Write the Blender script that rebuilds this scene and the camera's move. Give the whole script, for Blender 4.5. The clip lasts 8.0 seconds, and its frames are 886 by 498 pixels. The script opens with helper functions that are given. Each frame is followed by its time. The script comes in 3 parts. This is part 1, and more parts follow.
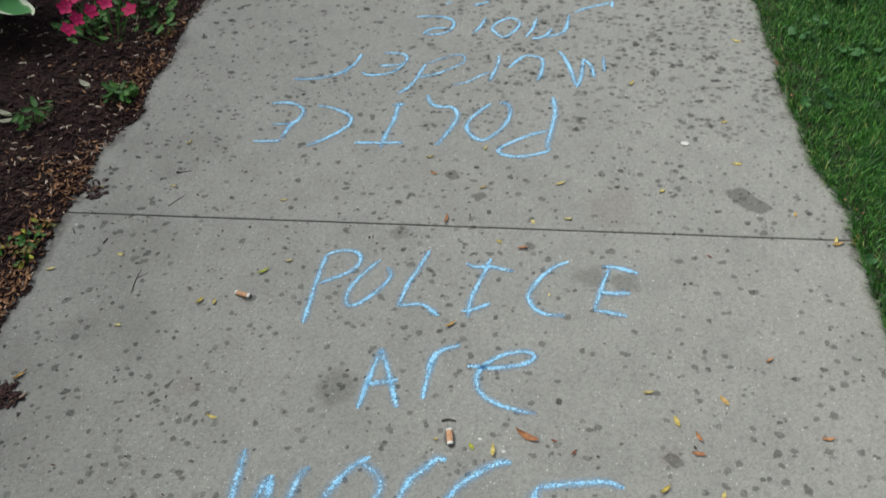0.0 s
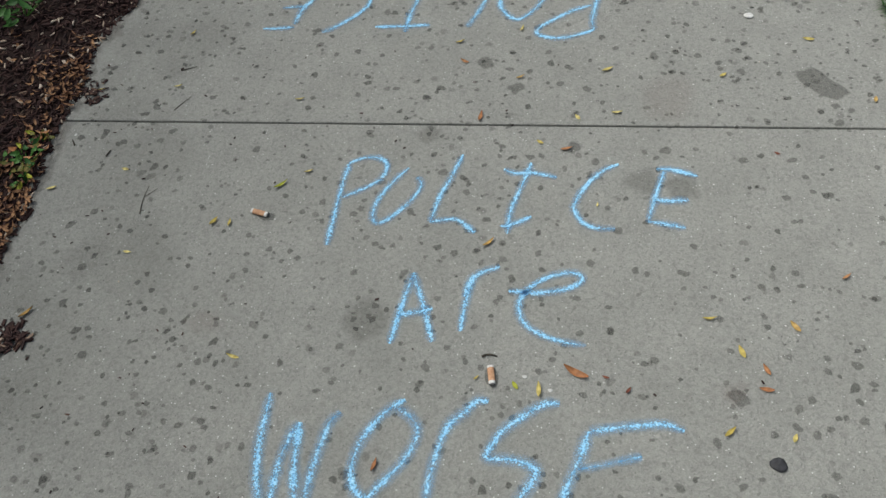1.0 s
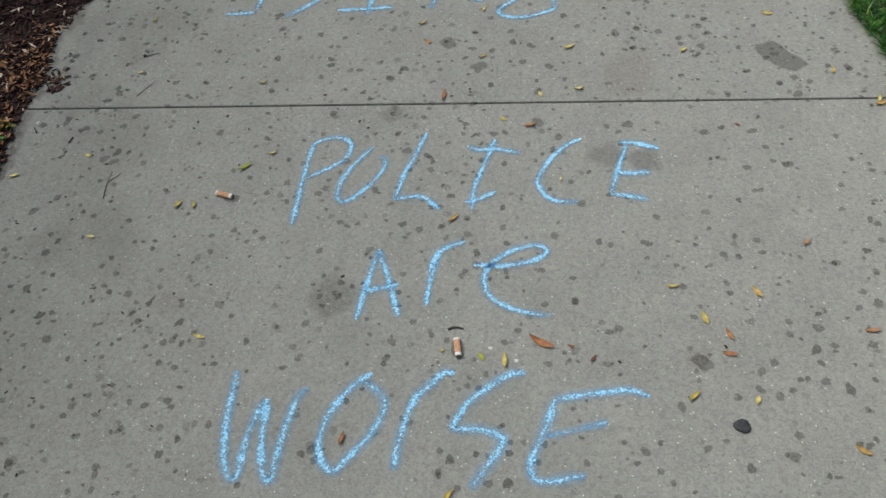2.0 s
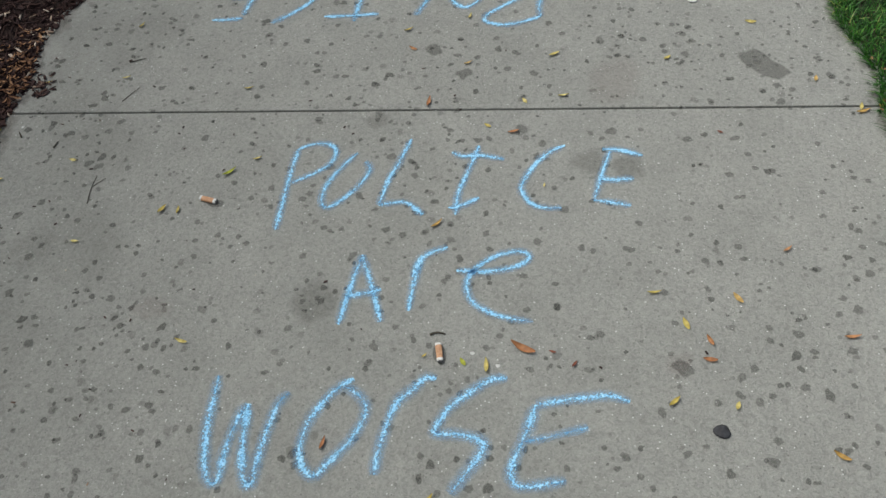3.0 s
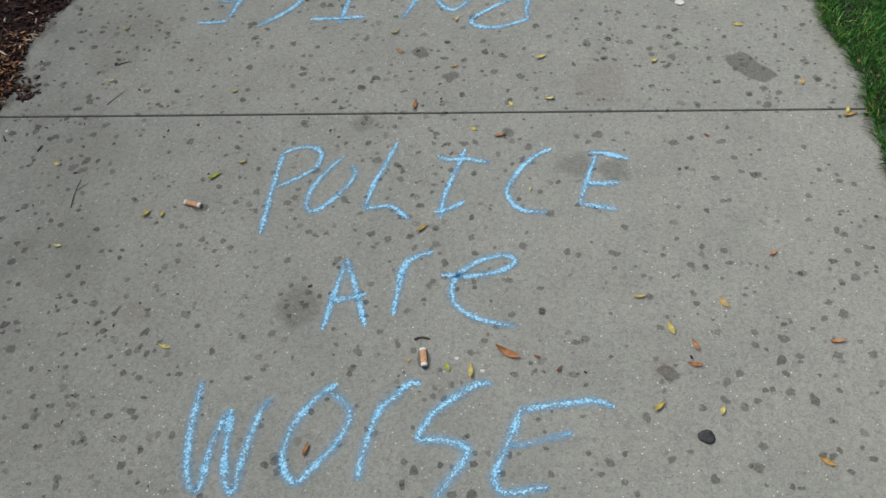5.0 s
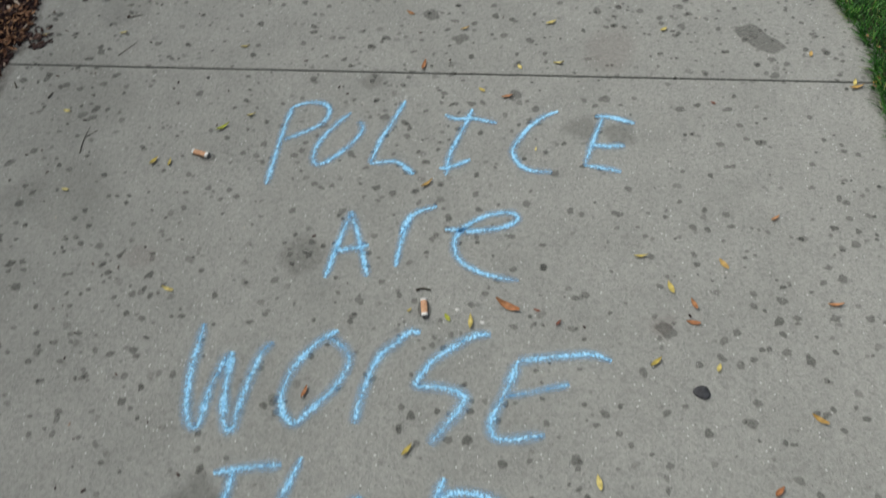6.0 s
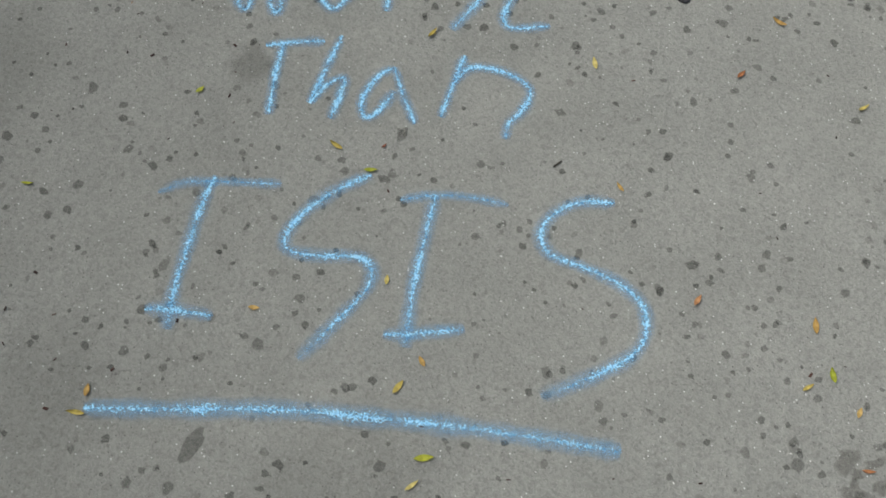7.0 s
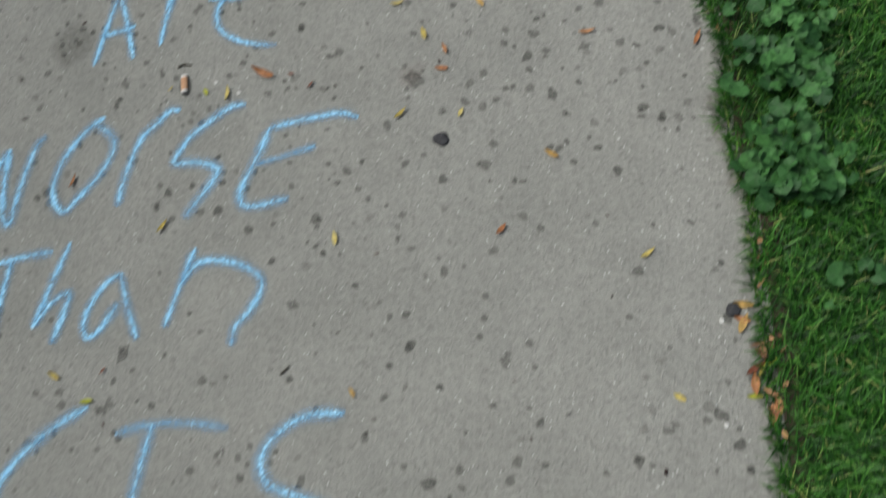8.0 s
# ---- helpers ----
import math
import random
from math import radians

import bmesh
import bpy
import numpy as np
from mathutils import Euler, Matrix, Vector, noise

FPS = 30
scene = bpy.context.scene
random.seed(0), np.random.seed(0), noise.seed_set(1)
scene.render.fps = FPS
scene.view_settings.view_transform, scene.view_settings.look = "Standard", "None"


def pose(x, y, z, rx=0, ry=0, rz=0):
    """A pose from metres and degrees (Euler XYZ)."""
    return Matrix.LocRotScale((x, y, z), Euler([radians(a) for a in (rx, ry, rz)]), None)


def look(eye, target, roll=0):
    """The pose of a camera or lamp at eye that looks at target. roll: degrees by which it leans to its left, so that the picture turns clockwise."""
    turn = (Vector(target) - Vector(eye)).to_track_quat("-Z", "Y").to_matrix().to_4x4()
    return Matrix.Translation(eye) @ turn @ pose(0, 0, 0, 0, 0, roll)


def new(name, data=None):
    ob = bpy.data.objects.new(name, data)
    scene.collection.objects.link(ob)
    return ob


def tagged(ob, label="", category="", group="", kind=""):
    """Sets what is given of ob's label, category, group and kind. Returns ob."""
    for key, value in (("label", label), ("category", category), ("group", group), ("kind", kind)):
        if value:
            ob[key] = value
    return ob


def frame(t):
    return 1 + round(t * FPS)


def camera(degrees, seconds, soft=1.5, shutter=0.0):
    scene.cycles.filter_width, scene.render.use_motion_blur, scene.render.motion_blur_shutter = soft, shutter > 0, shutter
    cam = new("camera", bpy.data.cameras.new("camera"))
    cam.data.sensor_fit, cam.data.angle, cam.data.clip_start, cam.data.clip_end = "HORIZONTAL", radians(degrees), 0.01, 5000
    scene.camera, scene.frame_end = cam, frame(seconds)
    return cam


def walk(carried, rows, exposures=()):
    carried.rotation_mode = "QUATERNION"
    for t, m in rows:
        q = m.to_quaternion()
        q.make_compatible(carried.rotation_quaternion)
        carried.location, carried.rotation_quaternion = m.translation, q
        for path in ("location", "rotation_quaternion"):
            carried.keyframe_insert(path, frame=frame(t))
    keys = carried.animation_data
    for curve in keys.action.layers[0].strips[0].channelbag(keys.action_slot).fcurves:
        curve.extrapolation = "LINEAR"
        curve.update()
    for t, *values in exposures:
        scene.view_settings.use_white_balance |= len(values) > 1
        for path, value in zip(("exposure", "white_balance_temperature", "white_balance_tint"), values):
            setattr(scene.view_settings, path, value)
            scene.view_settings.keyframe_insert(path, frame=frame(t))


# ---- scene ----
cam = camera(50, 8.0, soft=1.4, shutter=0.2)
PATH = [
    (0, look((0.1070, -1.4017, 1.1711), (-0.0226, -0.0794, 0), -1.66)),
    (0.2, look((0.0962, -1.3632, 1.1668), (-0.0276, -0.1789, 0), -2.69)),
    (0.5, look((0.0996, -1.2838, 1.1527), (-0.0393, -0.2791, 0), -4.65)),
    (0.7, look((0.0916, -1.2319, 1.1557), (-0.0544, -0.3098, 0), -5.81)),
    (1, look((0.0894, -1.1997, 1.1437), (-0.0642, -0.2879, 0), -6.25)),
    (1.5, look((0.0786, -1.2068, 1.1502), (-0.0662, -0.2505, 0), -6.28)),
    (2, look((0.1121, -1.2318, 1.1211), (-0.0074, -0.3346, 0), -6.08)),
    (2.2, look((0.1343, -1.2376, 1.1385), (0.0048, -0.3024, 0), -7.77)),
    (3.3, look((0.1226, -1.2326, 1.1163), (0.0163, -0.3340, 0), -4.57)),
    (3.5, look((0.1193, -1.2252, 1.1180), (0.0132, -0.3456, 0), -4.52)),
    (4, look((0.1340, -1.2258, 1.1189), (0.0290, -0.3351, 0), -5.32)),
    (4.5, look((0.1439, -1.2261, 1.1200), (0.0387, -0.3232, 0), -5.32)),
    (5.8, look((0.1407, -1.2381, 1.1033), (0.0419, -0.3331, 0), -4.43)),
    (6, look((0.1454, -1.2792, 1.0899), (0.0401, -0.4033, 0), -3.45)),
    (6.2, look((0.1073, -1.3483, 1.0813), (0.0266, -0.5500, 0), -1.31)),
    (6.5, look((0.0843, -1.4207, 1.1058), (0.0159, -0.7396, 0), -2.94)),
    (6.8, look((0.0230, -1.5194, 1.1530), (0.0186, -0.9623, 0), 2.79)),
    (7, look((0.0367, -1.5971, 1.1450), (0.0552, -1.0775, 0), 6.16)),
    (7.3, look((0.1270, -1.5659, 1.1630), (0.1383, -1.1116, 0), 2.98)),
    (7.5, look((0.3057, -1.4805, 1.1468), (0.2479, -1.0869, 0), -7.04)),
    (7.8, look((0.5098, -1.3084, 1.1377), (0.3360, -0.9208, 0), -23.88)),
    (8, look((0.5950, -1.2384, 1.0819), (0.3992, -0.7851, 0), -24.38)),
]
walk(cam, PATH, exposures=[(0.0, 0.24, 6300, 6), (0.5, 0.14, 6300, 6), (3.5, 0.10, 6300, 6), (6.0, 0.08, 6300, 6), (7.0, 0.0, 6300, 6), (7.5, -0.08, 6300, 6), (8.0, -0.05, 6300, 6)])

# ---- light: overcast sky and a wide, weak sun ----
SUN_UP, SUN_TURN = radians(56), radians(-75)
world = bpy.data.worlds.new("overcast_sky")
scene.world = world
world.use_nodes = True
sky = world.node_tree.nodes.new("ShaderNodeTexSky")
sky.sky_type, sky.sun_disc = "NISHITA", False
sky.sun_elevation, sky.sun_rotation = SUN_UP, SUN_TURN
sky.air_density, sky.dust_density, sky.ozone_density = 1.0, 6.0, 1.0
cloud_cover = world.node_tree.nodes.new("ShaderNodeHueSaturation")
cloud_cover.inputs["Saturation"].default_value = 0.55
world.node_tree.links.new(sky.outputs[0], cloud_cover.inputs["Color"])
world.node_tree.links.new(cloud_cover.outputs[0], world.node_tree.nodes["Background"].inputs[0])
world.node_tree.nodes["Background"].inputs[1].default_value = 0.11
sun = new("sun", bpy.data.lights.new("sun", "SUN"))
sun.data.energy, sun.data.angle, sun.data.color = 2.15, radians(50), (1.0, 0.98, 0.94)
sun.matrix_world = look((math.sin(SUN_TURN) * 10 * math.cos(SUN_UP), math.cos(SUN_TURN) * 10 * math.cos(SUN_UP), 10 * math.sin(SUN_UP)), (0, 0, 0))


# ---- materials ----
class Nodes:
    """A node material with a Principled shader, and short ways to add nodes."""

    def __init__(self, name, roughness=0.8):
        self.mat = bpy.data.materials.new(name)
        self.mat.use_nodes = True
        self.tree = self.mat.node_tree
        self.shader = self.tree.nodes["Principled BSDF"]
        self.shader.inputs["Roughness"].default_value = roughness
        self.shader.inputs["Specular IOR Level"].default_value = 0.3

    def put(self, kind, **inputs):
        node = self.tree.nodes.new(kind)
        for key, value in inputs.items():
            self.set(node.inputs[key.replace("_", " ")], value)
        return node

    def set(self, socket, value):
        if isinstance(value, bpy.types.NodeSocket):
            self.tree.links.new(value, socket)
        else:
            socket.default_value = value

    def place(self, kind="Object"):
        return self.put("ShaderNodeTexCoord").outputs[kind]

    def noise(self, scale, detail=3.0, vector=None, rough=0.55):
        node = self.put("ShaderNodeTexNoise", Scale=scale, Detail=detail, Roughness=rough)
        self.set(node.inputs["Vector"], vector or self.place())
        return node.outputs["Fac"]

    def ramp(self, value, stops):
        node = self.put("ShaderNodeValToRGB", Fac=value)
        els = node.color_ramp.elements
        while len(els) < len(stops):
            els.new(0.5)
        for el, (at, colour) in zip(els, stops):
            el.position, el.color = at, (*colour, 1)
        return node.outputs["Color"]

    def math(self, how, a, b=0.0, clamp=False):
        node = self.put("ShaderNodeMath")
        node.operation, node.use_clamp = how, clamp
        self.set(node.inputs[0], a)
        self.set(node.inputs[1], b)
        return node.outputs[0]

    def mix(self, fac, a, b, how="MIX"):
        node = self.tree.nodes.new("ShaderNodeMix")
        node.data_type, node.blend_type = "RGBA", how
        self.set(node.inputs["Factor"], fac)
        for socket, value in ((node.inputs[6], a), (node.inputs[7], b)):
            self.set(socket, value if isinstance(value, bpy.types.NodeSocket) else (*value, 1))
        return node.outputs[2]

    def island(self):
        return self.put("ShaderNodeNewGeometry").outputs["Random Per Island"]

    def each(self):
        return self.put("ShaderNodeObjectInfo").outputs["Random"]

    def stretched(self, x, y, z):
        node = self.put("ShaderNodeMapping", Vector=self.place())
        node.inputs["Scale"].default_value = (x, y, z)
        return node.outputs[0]

    def colour(self, value):
        self.set(self.shader.inputs["Base Color"], value if isinstance(value, bpy.types.NodeSocket) else (*value, 1))
        return self

    def bump(self, height, depth, strength=1.0):
        node = self.put("ShaderNodeBump", Height=height, Distance=depth, Strength=strength)
        self.set(self.shader.inputs["Normal"], node.outputs[0])
        return self

    def see_through(self, cover):
        """Shows the surface only where cover is 1."""
        clear = self.put("ShaderNodeBsdfTransparent")
        mixed = self.put("ShaderNodeMixShader", Fac=cover)
        self.tree.links.new(clear.outputs[0], mixed.inputs[1])
        self.tree.links.new(self.shader.outputs[0], mixed.inputs[2])
        self.tree.links.new(mixed.outputs[0], self.tree.nodes["Material Output"].inputs[0])
        return self


def concrete_material():
    m = Nodes("concrete", 0.52)
    m.shader.inputs["Specular IOR Level"].default_value = 0.5
    cloud = m.noise(2.2, 4)
    grain = m.noise(330, 5, rough=0.62)
    pits = m.noise(150, 4, rough=0.65)
    broom = m.noise(70, 3, m.stretched(1.0, 0.25, 1.0))
    base = m.ramp(cloud, [(0.3, (0.285, 0.285, 0.258)), (0.7, (0.335, 0.332, 0.302))])
    base = m.mix(0.44, base, m.ramp(grain, [(0.30, (0.09, 0.088, 0.078)), (0.46, (0.29, 0.288, 0.262)), (0.56, (0.32, 0.318, 0.29)), (0.72, (0.68, 0.675, 0.64))]))
    base = m.mix(0.32, base, m.ramp(pits, [(0.36, (0.10, 0.098, 0.088)), (0.55, (0.36, 0.357, 0.325))]))
    base = m.mix(0.05, base, m.ramp(broom, [(0.35, (0.14, 0.14, 0.125)), (0.65, (0.5, 0.49, 0.45))]))
    for fine in (grain, pits):
        fine.node.inputs["Distortion"].default_value = 0.9
    blotch = m.ramp(m.noise(9, 5), [(0.36, (0.93, 0.93, 0.92)), (0.6, (1.02, 1.02, 1.01))])
    base = m.mix(1.0, base, blotch, "MULTIPLY")
    specks = m.put("ShaderNodeTexVoronoi", Scale=190.0, Vector=m.place())
    glint = m.math("LESS_THAN", specks.outputs["Distance"], 0.19)
    chance = m.put("ShaderNodeSeparateColor", Color=specks.outputs["Color"])
    light = m.math("MULTIPLY", glint, m.math("GREATER_THAN", chance.outputs[0], 0.925))
    dark = m.math("MULTIPLY", glint, m.math("LESS_THAN", chance.outputs[0], 0.16))
    base = m.mix(m.math("MULTIPLY", light, 0.8), base, (0.80, 0.80, 0.77))
    base = m.mix(m.math("MULTIPLY", dark, 0.6), base, (0.07, 0.066, 0.058))
    m.colour(base)
    m.bump(m.math("ADD", grain, m.math("MULTIPLY", pits, 1.3)), 0.0031, 0.70)
    return m.mat


def chalk_material():
    """Light blue grains that sit on the high points of the concrete, in a faint band of chalk dust."""
    m = Nodes("blue_chalk", 0.95)
    uv = m.put("ShaderNodeSeparateXYZ", Vector=m.place("UV"))
    side = m.math("MULTIPLY_ADD", uv.outputs[1], 2.0)
    side.node.inputs[2].default_value = -1.0
    edge = m.math("SUBTRACT", 1.0, m.math("ABSOLUTE", side))
    core = m.math("MULTIPLY", m.math("SUBTRACT", edge, 0.36), 1.56, clamp=True)
    grain = m.noise(430, 3, rough=0.7)
    drag = m.noise(24, 2)
    press = m.math("ADD", m.math("MULTIPLY", core, 0.25), m.math("MULTIPLY", drag, 0.44))
    cover = m.math("ADD", grain, m.math("SUBTRACT", press, uv.outputs[0]))
    cover = m.math("MULTIPLY", m.math("SUBTRACT", cover, 0.812), 8.0, clamp=True)
    cover = m.math("MULTIPLY", cover, m.math("MULTIPLY", core, 4.0, clamp=True))
    ends = m.math("SUBTRACT", 1.0, m.math("MULTIPLY", m.math("SUBTRACT", uv.outputs[0], 0.125), 5.0, clamp=True))
    dust = m.math("MULTIPLY", m.math("MULTIPLY", edge, m.noise(120, 3)), m.math("MULTIPLY", ends, 0.86))
    tone = m.ramp(grain, [(0.38, (0.17, 0.46, 0.78)), (0.60, (0.42, 0.74, 0.94)), (0.75, (0.74, 0.91, 0.98))])
    m.colour(m.mix(cover, (0.18, 0.46, 0.76), tone))
    m.see_through(m.math("MULTIPLY", m.math("MAXIMUM", cover, dust), 0.95))
    return m.mat


def stain_material(name, colour, strength, hard=2.5):
    m = Nodes(name, 0.8)
    uv = m.put("ShaderNodeSeparateXYZ", Vector=m.place("UV"))
    soft = m.math("MULTIPLY", uv.outputs[0], hard, clamp=True)
    wear = m.math("MULTIPLY_ADD", m.noise(260, 3), 0.9)
    wear.node.inputs[2].default_value = 0.35
    mine = m.math("MULTIPLY_ADD", m.island(), 0.7)
    mine.node.inputs[2].default_value = 0.4
    m.colour(m.mix(m.noise(60, 2), colour, [c * 1.4 for c in colour]))
    m.see_through(m.math("MULTIPLY", m.math("MULTIPLY", soft, wear), m.math("MULTIPLY", mine, strength), clamp=True))
    return m.mat


def leaf_material(name, dark, light, roughness=0.5, per_object=True):
    m = Nodes(name, roughness)
    pick = m.each() if per_object else m.island()
    base = m.mix(pick, dark, light)
    base = m.mix(m.ramp(m.noise(140, 4), [(0.45, (0, 0, 0)), (0.75, (0.75, 0.75, 0.75))]), base, [c * 0.45 for c in dark])
    m.colour(base)
    m.bump(m.noise(300, 2), 0.0006, 0.5)
    return m.mat


def plain_material(name, low, high, scale, roughness, depth=0.0005):
    m = Nodes(name, roughness)
    n = m.noise(scale, 4)
    m.colour(m.ramp(n, [(0.3, low), (0.7, high)]))
    m.bump(n, depth, 0.6)
    return m.mat


def grass_material():
    m = Nodes("grass_blade", 0.5)
    tone = m.ramp(m.island(), [(0.0, (0.006, 0.029, 0.005)), (0.45, (0.021, 0.095, 0.011)), (0.82, (0.054, 0.195, 0.027)), (0.95, (0.11, 0.28, 0.048)), (1.0, (0.30, 0.32, 0.12))])
    patch = m.ramp(m.noise(5, 3), [(0.32, (0.75, 0.78, 0.7)), (0.62, (1.25, 1.15, 1.0))])
    m.colour(m.mix(1.0, tone, patch, "MULTIPLY"))
    m.shader.inputs["Subsurface Weight"].default_value = 0.0
    return m.mat


def chips_material():
    m = Nodes("mulch_chip", 0.8)
    tone = m.ramp(m.island(), [(0.0, (0.026, 0.013, 0.012)), (0.70, (0.056, 0.027, 0.023)), (0.90, (0.078, 0.040, 0.030)), (0.945, (0.16, 0.10, 0.07)), (0.97, (0.50, 0.38, 0.28)), (1.0, (0.70, 0.58, 0.46))])
    streak = m.ramp(m.noise(160, 3, m.stretched(1, 0.3, 1)), [(0.3, (0.6, 0.6, 0.6)), (0.7, (1.2, 1.2, 1.2))])
    m.colour(m.mix(1.0, tone, streak, "MULTIPLY"))
    return m.mat


CONCRETE = concrete_material()
CHALK = chalk_material()
SPOT = stain_material("water_spot", (0.088, 0.087, 0.077), 0.61, 1.8)
FAINT_SPOT = stain_material("faint_damp_spot", (0.095, 0.094, 0.082), 0.44, 1.2)
SOFT_STAIN = stain_material("soft_stain", (0.095, 0.093, 0.08), 0.36, 0.9)
SMEAR = stain_material("wet_smear", (0.125, 0.123, 0.11), 0.68, 3.5)
BLOTCH = stain_material("brown_blotch", (0.10, 0.092, 0.078), 0.46, 1.3)
# stands for grey dirt and, in the wide patches, for painted soft shade
DIRT_SHADE = stain_material("dirt_and_shade_film", (0.11, 0.105, 0.09), 0.16, 0.8)
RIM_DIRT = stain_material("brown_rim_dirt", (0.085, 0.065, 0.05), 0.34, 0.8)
RUST = stain_material("reddish_stain", (0.20, 0.13, 0.11), 0.16, 0.9)
YELLOW = leaf_material("yellow_leaf", (0.50, 0.39, 0.09), (0.68, 0.58, 0.22))
GREENISH = leaf_material("yellow_green_leaf", (0.33, 0.36, 0.03), (0.52, 0.50, 0.06))
ORANGE = leaf_material("orange_leaf", (0.36, 0.15, 0.06), (0.52, 0.27, 0.12))
AMBER = leaf_material("amber_leaf", (0.42, 0.25, 0.06), (0.58, 0.40, 0.14))
RED = leaf_material("red_brown_leaf", (0.16, 0.05, 0.03), (0.26, 0.09, 0.05))
LITTER = leaf_material("dry_litter", (0.15, 0.065, 0.035), (0.50, 0.28, 0.14), 0.7, False)
WEED = leaf_material("weed_leaf", (0.035, 0.11, 0.02), (0.09, 0.22, 0.04))
CLOVER = leaf_material("broad_leaf", (0.018, 0.070, 0.018), (0.068, 0.195, 0.048), 0.6)
PETAL = leaf_material("pink_petal", (0.46, 0.008, 0.085), (0.64, 0.022, 0.15), 0.6)
OLD_WEED = leaf_material("yellowing_weed_leaf", (0.13, 0.13, 0.03), (0.24, 0.20, 0.05))
GRASS = grass_material()
CHIPS = chips_material()
MULCH = plain_material("mulch_bed", (0.012, 0.007, 0.006), (0.04, 0.022, 0.017), 60, 0.9, 0.01)
SOIL = plain_material("soil", (0.020, 0.014, 0.009), (0.055, 0.042, 0.026), 45, 0.9, 0.006)
TURF = plain_material("turf_ground", (0.012, 0.042, 0.007), (0.034, 0.10, 0.013), 25, 0.9, 0.01)
TWIG = plain_material("dark_twig", (0.03, 0.026, 0.02), (0.10, 0.085, 0.065), 200, 0.8)
PAPER = plain_material("white_paper", (0.52, 0.51, 0.48), (0.74, 0.73, 0.70), 150, 0.7)
CORK = plain_material("cork_filter_paper", (0.44, 0.22, 0.11), (0.62, 0.38, 0.23), 260, 0.7)
ASH = plain_material("ash", (0.05, 0.05, 0.05), (0.22, 0.21, 0.20), 300, 0.9)
BLACK = plain_material("dark_pebble", (0.018, 0.018, 0.020), (0.055, 0.055, 0.06), 120, 0.6)
PALE = plain_material("pale_leaf", (0.24, 0.25, 0.17), (0.44, 0.43, 0.32), 90, 0.7)


def hosta_material():
    """Green in the middle, cream towards the margin of the leaf."""
    m = Nodes("variegated_leaf", 0.45)
    uv = m.put("ShaderNodeSeparateXYZ", Vector=m.place("UV"))
    wave = m.math("ADD", uv.outputs[0], m.math("MULTIPLY", m.math("SUBTRACT", m.noise(35, 3), 0.5), 0.5))
    m.colour(m.ramp(wave, [(0.50, (0.08, 0.25, 0.08)), (0.68, (0.16, 0.36, 0.14)), (0.76, (0.72, 0.75, 0.58))]))
    return m.mat


HOSTA = hosta_material()
WALL = plain_material("unseen_wall", (0.30, 0.26, 0.22), (0.38, 0.34, 0.29), 12, 0.9)


# ---- small builders ----
def part(name, bm, material, parent=None, label=""):
    """Links a bmesh as one mesh object, under a thing or a part where one is given."""
    me = bpy.data.meshes.new(name)
    bm.to_mesh(me)
    bm.free()
    me.materials.append(material)
    ob = new(name, me)
    ob.parent = parent
    return tagged(ob, label)


def share(name, me, parent, m):
    """Another object on a mesh that exists already."""
    ob = new(name, me)
    ob.parent = parent
    ob.matrix_local = m
    return ob


def raw_mesh(name, verts, faces, material, smooth=False, uvs=None):
    me = bpy.data.meshes.new(name)
    me.from_pydata(verts, [], faces)
    if uvs is not None:
        layer = me.uv_layers.new(name="UVMap")
        index = np.empty(len(me.loops), dtype=np.int32)
        me.loops.foreach_get("vertex_index", index)
        layer.data.foreach_set("uv", np.asarray(uvs, dtype=np.float32)[index].ravel())
    me.materials.append(material)
    if smooth:
        me.polygons.foreach_set("use_smooth", [True] * len(me.polygons))
    me.update()
    return me


def pairs(text):
    """Places written as 'x,y x,y'."""
    return [tuple(float(v) for v in q.split(",")) for q in text.split()]


def bed_edge(y):
    """The wavy line where mulch meets the pavement."""
    far = min(1.0, max(0.0, (y - 0.22) / 0.12))
    return -0.769 + 0.022 * far * far * (3 - 2 * far) + 0.007 * math.sin(y * 23 + 0.4) + 0.009 * noise.noise((y * 40, 3, 0)) + 0.008 * noise.noise((y * 13, 5, 0)) - 0.012 * math.exp(-((y - 0.02) / 0.05) ** 2)


def bed_height(x, y):
    d = bed_edge(y) - x
    return -0.003 + 0.042 * (1 - math.exp(-max(d, 0) * 6)) + 0.012 * noise.noise((x * 14, y * 14, 0)) * min(1, max(d, 0) * 12)


def lawn_edge(y):
    """The line where grass meets the pavement."""
    return 0.737 - 0.022 * min(1, max(0, y - 0.05) * 4) + 0.029 * min(1, max(0, -0.35 - y) * 4) + 0.010 * math.exp(-((y + 0.85) / 0.22) ** 2) + 0.016 * noise.noise((y * 7, 1, 4)) + 0.006 * math.sin(y * 5 + 2.0) + 0.007 * noise.noise((y * 25, 2, 4))


# ---- ground, bed, pavement ----
bm = bmesh.new()
bmesh.ops.create_circle(bm, cap_ends=True, segments=48, radius=400, matrix=Matrix.Translation((0, 0, -0.06)))
tagged(part("ground", bm, TURF), "wide green lawn ground reaching the horizon", "ground", kind="structure")


def sheet(name, xs, ys, height, material):
    verts = [(x, y, height(x, y)) for x, y in ((fx(y), y) for y in ys for fx in xs)]
    n = len(xs)
    faces = [(j * n + i, j * n + i + 1, (j + 1) * n + i + 1, (j + 1) * n + i) for j in range(len(ys) - 1) for i in range(n - 1)]
    return new(name, raw_mesh(name, verts, faces, material, True))


def across(start, stop, steps):
    """Columns from one border function to another."""
    return [lambda y, k=k: start(y) + (stop(y) - start(y)) * (k / steps) for k in range(steps + 1)]


YS = [-9.0 + 0.04 * k for k in range(451)]
bed = sheet("mulch_bed", across(lambda y: -2.59, lambda y: bed_edge(y), 60), YS, bed_height, MULCH)
